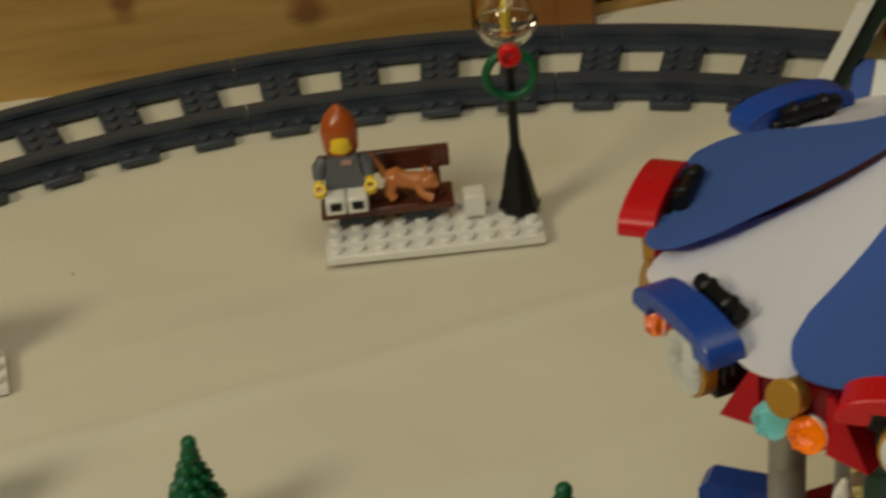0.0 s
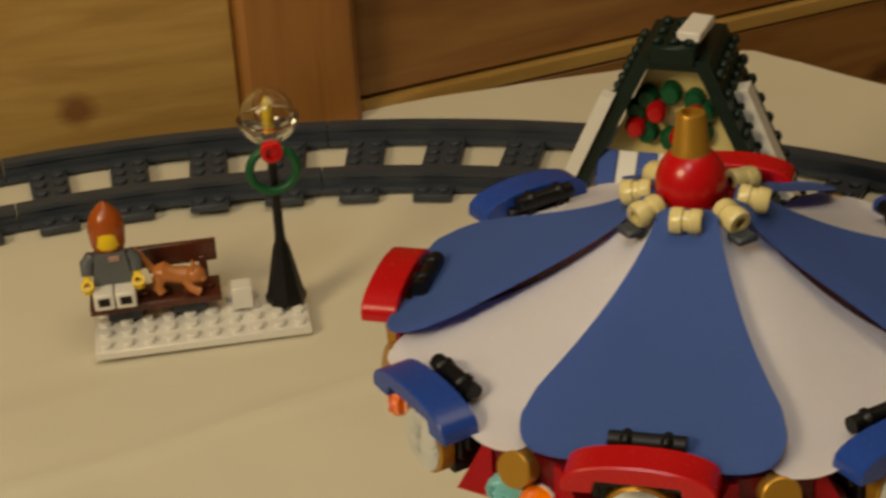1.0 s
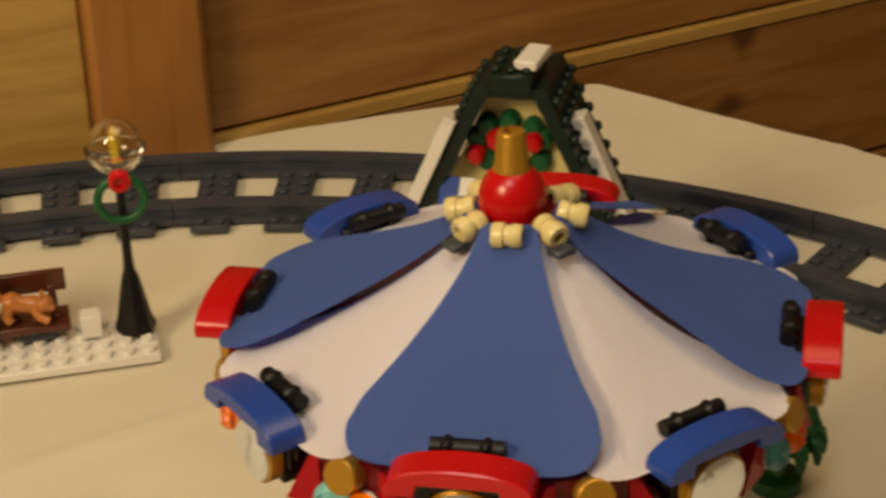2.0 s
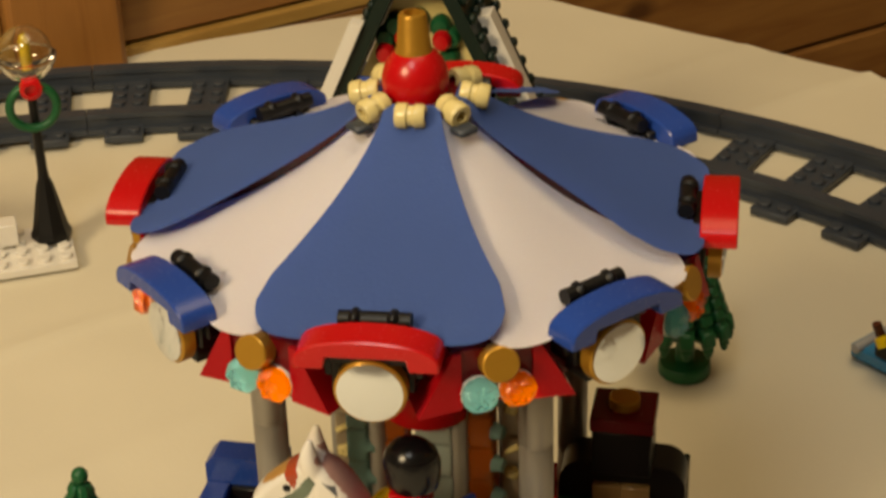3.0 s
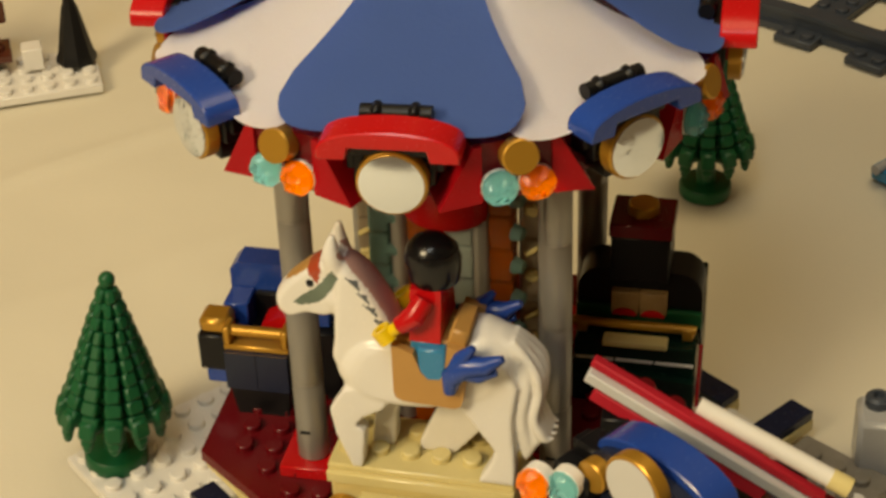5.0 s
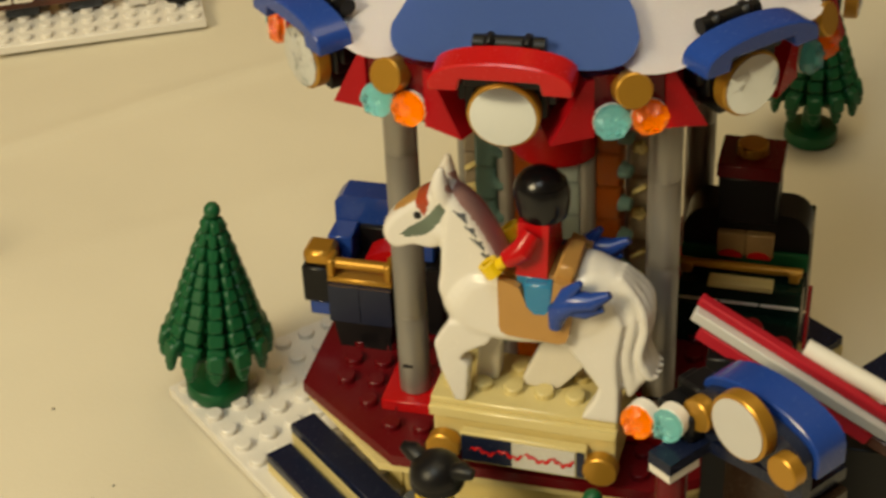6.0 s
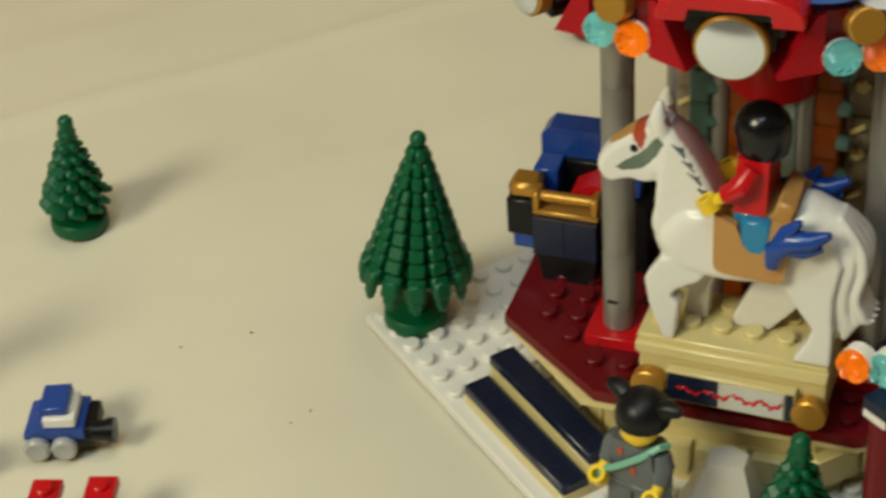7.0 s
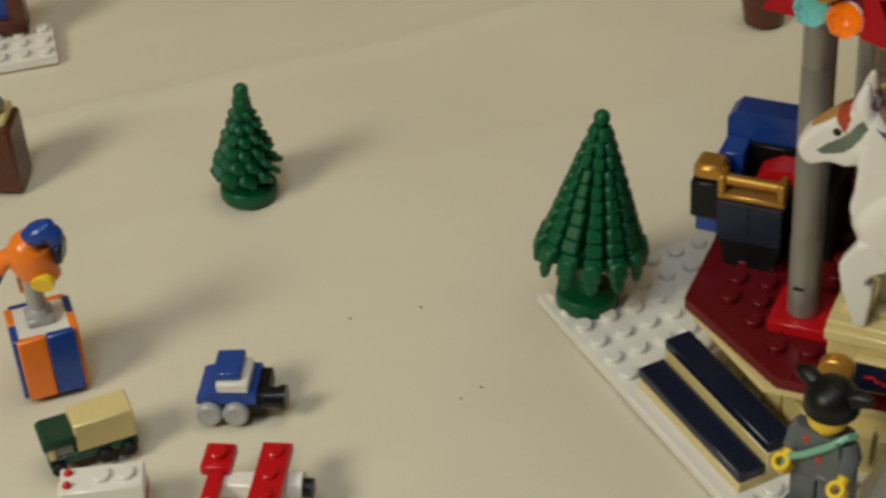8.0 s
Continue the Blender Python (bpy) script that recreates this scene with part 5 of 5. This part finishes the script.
    for p in range(36):
        for q in range(10):
            bm.faces.new((rings[p][q], rings[(p + 1) % 36][q], rings[(p + 1) % 36][(q + 1) % 10], rings[p][(q + 1) % 10]))
    part("wreath", bm, GREEN, l, "green ring wreath")
    bm = new_bm()
    lathe(bm, [(4.1, 0), (4.1, 2.6), (2.4, 3.2), (2.2, 1.6), (0, 1.6)], 20, Matrix.Translation((0, -3.4, 64.0)) @ Matrix.Rotation(radians(90), 4, "X"))
    part("rose", bm, RED, l, "red round stud")
    bm = new_bm()
    lathe(bm, [(9.8 * math.sin(radians(a)), 76.8 - 9.8 * math.cos(radians(a))) for a in range(90, 179, 8)] + [(0, 86.6)], 32)
    bmesh.ops.recalc_face_normals(bm, faces=bm.faces[:])
    bmesh.ops.solidify(bm, geom=bm.faces[:], thickness=0.5)
    globe = part("globe", bm, GLASS, l, "clear plastic globe")
    globe.visible_shadow = False
    bm = new_bm()
    lathe(bm, [(9.8 * math.sin(radians(a)), 76.8 - 9.8 * math.cos(radians(a))) for a in range(18, 91, 8)] + [(10.0, 76.8)], 32)
    bmesh.ops.recalc_face_normals(bm, faces=bm.faces[:])
    bmesh.ops.solidify(bm, geom=bm.faces[:], thickness=1.5)
    cup = part("globe_cup", bm, GLASS, l, "thick clear lower half of the globe")
    cup.visible_shadow = False
    bm = new_bm()
    lathe(bm, [(1.9, 69), (2.2, 74), (2.0, 81), (1.0, 83.6), (0, 84)], 14)
    part("bulb", bm, AMBER, l, "amber plastic bulb")


def build_house():
    h = thing("toy_cabin", "steep-roofed brick cabin with dark green roof and tan gable", "toy house", -44.6, 197.1, 0, 0)
    h.scale = (0.885, 1.0, 0.985)
    # gable faces -y; the roof runs back along +y; the slopes lean in towards the ridge

    def slope(u, s):
        """A point of the roof line at height u, on the side s."""
        return (10 + (124 - u) * 0.49) * s

    bm = new_bm()
    prism(bm, [(-52, 0), (52, 0), (52, 30), (slope(117, 1) - 4, 117), (slope(117, -1) + 4, 117), (-52, 30)], 13, 26)
    part("gable_wall", bm, TAN, h, "tan gable wall")
    for s in (-1, 1):
        bm = new_bm()
        prism(bm, [(slope(30, s) - 1.0 * s, 30), (slope(30, s) + 4 * s, 30), (slope(121, s) + 2 * s, 121), (slope(121, s) - 4.0 * s, 121)], 0, 34)
        for i in range(13):
            for j in range(5):
                u = 32 + 7.0 * i
                blob(bm, slope(u, s) + 3.4 * s, 3 + 7.2 * j, u, 2.0, 2.1, 2.1, seg=8)
        part("roof", bm, FOREST, h, "dark green studded roof slope")
        bm = new_bm()
        y0, y1 = (-3, 2) if s < 0 else (9, 17)
        prism(bm, [(slope(58, s) + 3 * s, 58), (slope(58, s) + 8 * s, 59), (slope(107, s) + 8 * s, 108), (slope(107, s) + 3 * s, 107)], y0, y1)
        part("roof_edge", bm, WHITE, h, "white snow strip on the roof edge")
    bm = new_bm()
    bx(bm, 0, 12, 122.6, 17, 26, 7, bevel=0.8)
    for i in range(3):
        for j in range(3):
            blob(bm, -6 + 6 * i, 3 + 8.5 * j, 126.6, 2.3, 2.3, 1.6, seg=8)
    part("ridge", bm, FOREST, h)
    bm = new_bm()
    bx(bm, 6.4, 11, 128.4, 9, 17, 3.4, Matrix.Translation((6.4, 11, 0)) @ rot(-8) @ Matrix.Translation((-6.4, -11, 0)), bevel=0.5)
    part("snow_tile", bm, WHITE, h)
    bm = new_bm()
    bx(bm, 0, 2.2, 119, 20, 4, 4, bevel=0.5)
    part("gable_beam", bm, FOREST, h)
    for k, (x, z, mat) in enumerate(((-13, 96, GREEN), (-9, 101, GREEN), (0, 103, GREEN), (9, 101, GREEN), (13, 97, GREEN), (12, 89, GREEN), (-9, 88, GREEN), (-13, 91, RED), (-5, 97, RED), (10, 97, RED), (4, 88, RED), (0, 86, GREEN))):
        bm = new_bm()
        r = 3.9 if mat is RED else 4.2
        lathe(bm, [(r, 0), (r, 3.0), (r * 0.7, 4.6), (0, 4.9)], 16, Matrix.Translation((x - 2.6, 13 if mat is GREEN else 10, z + 1.0)) @ Matrix.Rotation(radians(90), 4, "X"))
        part("wreath_leaf" if mat is GREEN else "wreath_berry", bm, mat, h)
    for k in range(5):
        bm = new_bm()
        bx(bm, -24.5 + 7.6 * k, 0, 0, 7.4, 17, 2, Matrix.Translation((0, -2.5, 78.5)) @ Matrix.Rotation(radians(48), 4, "X"), bevel=0.3)
        part("awning_slat", bm, BLUE if k % 2 == 0 else WHITE, h)
    return h


# ---- toys at the left ----
def wheel_row(t, xs, y, r, mat):
    for x in xs:
        for side, f in ((-y, 1), (y, -1)):
            bm = new_bm()
            lathe(bm, [(0, 0), (r, 0), (r + 0.1, 0.6), (r + 0.1, 2.2), (r * 0.8, 2.9), (r * 0.3, 2.6), (0, 2.7)], 20, Matrix.Translation((x, side, r + 0.1)) @ Matrix.Rotation(radians(90 * f), 4, "X"))
            part("wheel", bm, mat, t)


def build_truck():
    t = thing("toy_truck", "small blue and black brick truck with grey wheels on the cloth", "toy truck", -173.8, -83.4, 0, 18)
    bm = new_bm()
    bx(bm, 0.2, 0, 4.4, 16, 12, 3.6, bevel=0.4)
    bx(bm, 6.5, 0.5, 6.0, 5.4, 12, 5, bevel=0.4)
    part("chassis", bm, BLACK, t)
    bm = new_bm()
    cyl(bm, (8, -3.6, 6.2), (12.6, -3.6, 6.2), 3.0, seg=16)
    cyl(bm, (12.2, -3.6, 6.2), (14.2, -3.6, 6.2), 3.5, seg=16)
    part("drum", bm, JET, t)
    bm = new_bm()
    prism(bm, [(-9.8, 6.2), (6.4, 6.2), (6.4, 9.4), (-4.6, 9.8), (-9.8, 8.0)], -6.6, 7.0)
    part("body", bm, BLUE, t)
    bm = new_bm()
    bx(bm, 0.2, -0.4, 11.2, 8.6, 11.6, 3.0, bevel=0.3)
    part("windscreen", bm, WHITE, t)
    bm = new_bm()
    bx(bm, -0.5, 0.5, 14.0, 7.6, 10.4, 2.6, Matrix.Rotation(radians(-3), 4, "Y"), bevel=0.4)
    part("roof", bm, BLUE, t)
    wheel_row(t, (-6.6, 0.6), 5.8, 3.4, GREY)


def build_van():
    t = thing("toy_van", "small green and tan brick delivery van on the cloth", "toy van", -202.6, -112.8, 0, 45)
    t.scale = (0.8, 0.8, 0.8)
    bm = new_bm()
    bx(bm, 0, 0, 4.6, 30, 12, 3.6, bevel=0.4)
    part("chassis", bm, BOTTLE, t)
    bm = new_bm()
    prism(bm, [(-16, 11.0), (-5.2, 11.0), (-5.2, 14.2), (-14.6, 14.2), (-16, 12.8)], -6.4, 6.4)
    part("cab_roof", bm, BOTTLE, t)
    bm = new_bm()
    bx(bm, 5.0, 0, 12.0, 20, 12.2, 11.2, bevel=0.5)
    part("box", bm, TAN, t)
    bm = new_bm()
    bx(bm, -10, 0, 8.6, 8, 10, 4.8, bevel=0.4)
    part("cab", bm, GREY, t)
    for y in (-5.4, 5.4):
        bm = new_bm()
        bx(bm, -13.4, y, 8.6, 2.4, 1.6, 4.8, bevel=0.3)
        part("cab_post", bm, TAN, t)
    wheel_row(t, (-12, 3.5, 11.5), 5.2, 2.7, BLACK)


def build_ambulance():
    t = thing("toy_ambulance", "small white brick van with red lights and stripe", "toy van", -186.0, -131.8, 0, 27.5)
    t.scale = (0.76, 0.76, 0.76)
    bm = new_bm()
    bx(bm, 0, 0, 13.5, 28, 12.6, 7, bevel=0.5)
    for x in (0, 8):
        stud(bm, x, 0, 17, r=3.2)
    part("body", bm, WHITE, t)
    bm = new_bm()
    bx(bm, 0, 0, 8.4, 28.4, 13, 3.2, bevel=0.3)
    part("stripe", bm, RED, t)
    bm = new_bm()
    bx(bm, 0, 0, 5.0, 27, 11, 3.4, bevel=0.3)
    part("chassis", bm, NAVY, t)
    for y in (-3, 3):
        bm = new_bm()
        blob(bm, -11, y, 17.6, 1.6, 1.4, 1.4)
        part("light", bm, RED, t)
    wheel_row(t, (-9, 9), 5.2, 3.4, BLACK)


def build_biplane():
    t = thing("toy_biplane", "small red and white brick biplane on the cloth", "toy plane", -145.0, -118.6, 0, 16)
    bm = new_bm()
    bx(bm, -5, 3, 8, 22, 5.5, 5, bevel=0.5)
    cyl(bm, (4, 3, 8), (7.6, 3, 8), 4.2, seg=18)
    part("fuselage", bm, WHITE, t)
    bm = new_bm()
    bx(bm, 0, 0, 13.5, 7.8, 24, 3.0, bevel=0.4)
    for y in (-8, 0, 8):
        stud(bm, 0, y, 14.9, r=2.3, h=1.2)
    part("wing", bm, RED, t)
    bm = new_bm()
    bx(bm, -15, 8.4, 11.4, 7.8, 9.4, 3.2, bevel=0.4)
    stud(bm, -15, 8.4, 13.0)
    bx(bm, -14.6, -1.2, 10.6, 4.2, 10.4, 3.0, bevel=0.4)
    part("tail", bm, RED, t)
    bm = new_bm()
    cyl(bm, (7.4, 3, 8), (10.0, 3, 8), 2.6, seg=14)
    part("propeller_hub", bm, BLACK, t)
    bm = new_bm()
    cyl(bm, (2, -4, 2.6), (2, 9, 2.6), 2.6, seg=14)
    bx(bm, -12.5, 3, 3.0, 3, 4, 6.0, bevel=0.4)
    part("undercarriage", bm, BLACK, t)


def build_gift():
    t = thing("toy_jack_in_the_box", "orange and blue brick gift box with a toy figure springing out", "toy box", -229.8, -89.0, 0, 42)
    t.scale = (0.96, 0.96, 0.92)
    for k in range(4):
        for s, mat in ((-1, ORANGE), (1, BLUE)):
            bm = new_bm()
            bx(bm, 4.1 * s, -8.2, 11.0, 8.1, 2.6, 22, rot(90 * k), bevel=0.4)
            part("side_panel", bm, mat, t)
    bm = new_bm()
    bx(bm, 0, 0, 20.4, 15.4, 15.4, 3, bevel=0.3)
    part("lid_frame", bm, WHITE, t)
    bm = new_bm()
    bx(bm, 0, 0, 23.2, 8, 8, 2.8, bevel=0.6)
    lathe(bm, [(3.8, 24.4), (3.4, 26.0), (2.7, 26.8), (2.7, 39), (0, 39)], 16)
    part("spring_post", bm, GREY, t)
    p = Painted()
    bm = p.use(ORANGE)
    flow(bm, [(0.4, 0, 0.5), (-1.4, 0, 5), (-2.6, 0, 10), (-1.6, 0, 14.6), (0.2, 0, 16)], 5, 14, [4.0, 5.4, 5.8, 4.8, 1.6])
    tube(bm, [(-5.2, -1, 11.5), (-8.8, -1.4, 9.4), (-11.2, -2.4, 5.4)], 2.5, 12, [2.6, 2.8, 2.2])
    bx(bm, -5.8, 2.6, -3.4, 4.4, 4.0, 6.4, bevel=0.5)
    bm = p.use(YELLOW)
    cyl(bm, (0.8, -3.6, 3.4), (0.8, -5.8, 3.0), 3.0, seg=18)
    bm = p.use(NAVY)
    bx(bm, 3.8, 0.4, 11.6, 2.2, 6.6, 7.4, Matrix.Rotation(radians(6), 4, "Y"), bevel=0.9)
    bm = p.use(BLUE)
    flow(bm, [(-2.6, 0, 15.6), (0.4, 0, 17.6), (2.6, 0, 20.0), (4.0, 0, 22.2)], 3, 14, [2.6, 3.6, 3.0, 1.2])
    flow(bm, [(1.6, 0, 18.6), (4.0, 0, 17.2), (4.6, 0, 12.6)], 3, 12, [3.0, 2.8, 1.6])
    cyl(bm, (-11.2, -2.4, 5.2), (-12.6, -3.0, 2.2), 2.2, seg=12)
    p.solid("toy_jester_figure", "orange and blue toy figure on the spring of the gift box", "toy figure", -225.2, -88.4, 34.4, 19).scale = (1.08, 1.08, 0.86)


def build_left_edge():
    # stall on a white plate, and a brown barrel with a bottle-green lid
    bm = new_bm()
    bx(bm, -30, 12, 1.6, 60, 24, 3.2, bevel=0.3)
    for i in range(7):
        for j in range(3):
            stud(bm, -4 - 8 * i, 4 + 8 * j, 3.2, r=2.6)
    solid("toy_snow_plate", bm, WHITE, "white studded plate under a brown stall on the cloth", "toy plate", -319.8, 57.3, 0, 37)
    t = thing("toy_stall", "dark brown brick frame with a blue pane on the white plate", "toy stall", -351.5, 61.5, 3.2, 28)
    bm = new_bm()
    for x in (-12, 12):
        bx(bm, x, 0, 14, 6, 8, 24, bevel=0.4)
    bx(bm, 0, 0, 4.4, 30, 8, 5, bevel=0.4)
    bx(bm, 0, 0, 27.5, 30, 8, 5, bevel=0.4)
    part("frame", bm, BROWN, t)
    bm = new_bm()
    bx(bm, 0, 1, 16, 19, 3, 19, bevel=0.3)
    part("pane", bm, BLUE, t)
    t = thing("toy_barrel", "brown brick barrel with a grey-green heap on top on the cloth", "toy barrel", -297.2, -11.2, 0, 20)
    bm = new_bm()
    bx(bm, 0, 0, 12, 15, 15, 24, bevel=1.0)
    part("body", bm, BROWN, t)
    bm = new_bm()
    bx(bm, 0, 0, 25.5, 12, 12, 3, bevel=0.6)
    part("rim", bm, TAN, t)
    bm = new_bm()
    for k in range(9):
        blob(bm, random.uniform(-5, 5), random.uniform(-5, 5), random.uniform(29, 34), 3.2, 3.2, 2.6, seg=8)
    part("heap", bm, SLUDGE, t)
    bm = new_bm()
    lathe(bm, [(0, 0), (7, 0), (8, 8), (7, 16), (0, 16)], 16)
    solid("toy_tub", bm, BROWN, "round brown toy tub behind the carousel", "toy tub", -94.6, 158.5, 0)


def build_skier():
    p = Painted()
    z = minifig(p, YELLOW, JADE, BLACK)
    bm = p.use(BLACK)
    blob(bm, 0, 0.5, z + 20, 6.0, 6.0, 5.0)
    p.solid("toy_sledger_figure", "toy figure in green jacket with black hat sitting on a sledge", "toy figure", 128.2, 166.0, 6.0, -130)
    t = thing("toy_sledge", "blue toy sledge with a brown pole on the cloth", "toy sledge", 129.0, 165.2, 0, -40)
    bm = new_bm()
    bx(bm, 0, 0, 3.0, 46, 14, 6.0, bevel=1.2)
    part("deck", bm, AZURE, t)
    bm = new_bm()
    cyl(bm, (-19, -9, 6), (-19, 9, 6), 1.8, seg=12)
    part("runner", bm, GREY, t)
    bm = new_bm()
    cyl(bm, (-8.6, -3.2, 3.6), (-12.9, -6.6, 18), 1.7, seg=10)
    part("pole", bm, BROWN, t)


build_room()
build_pine_wall()
build_table()
build_track()
build_carousel()
build_horse_wagon()
build_horse()
build_saddle()
build_rider()
build_sleigh()
build_loco()
build_booth()
build_barrier()
build_base_clutter()
build_girl()
build_bench_corner()
build_house()
build_tree(-98.6, -14.5, 3.4, True, 20, "tall green plastic toy fir on the white base plate", 4.6)
build_tree(-218.2, 7.1, 0.0, False, 10, "short green plastic toy fir on the cloth", 3.0)
build_tree(52.2, 157.7, 0.0, True, 5, "tall green plastic toy fir on the cloth behind the carousel")
build_tree(21.4, -77.6, 3.2, False, 0, "short green toy fir before the dark red platform")
build_truck()
build_van()
build_ambulance()
build_biplane()
build_gift()
build_left_edge()
build_skier()

bm = new_bm()
for x, y, r in ((-162.0, -38.5, 0.6), (-144.5, -27.6, 0.8), (-118.1, -61.2, 0.5), (-114.7, -54.9, 0.6), (-341.9, 131.0, 0.8)):
    blob(bm, x, y, cloth_height(x, y) + 0.3, r * 0.7, r * 0.5, 0.3, seg=6)
solid("crumbs", bm, SLUDGE, "tiny dark crumbs lying on the tablecloth", "crumbs", kind="stuff")
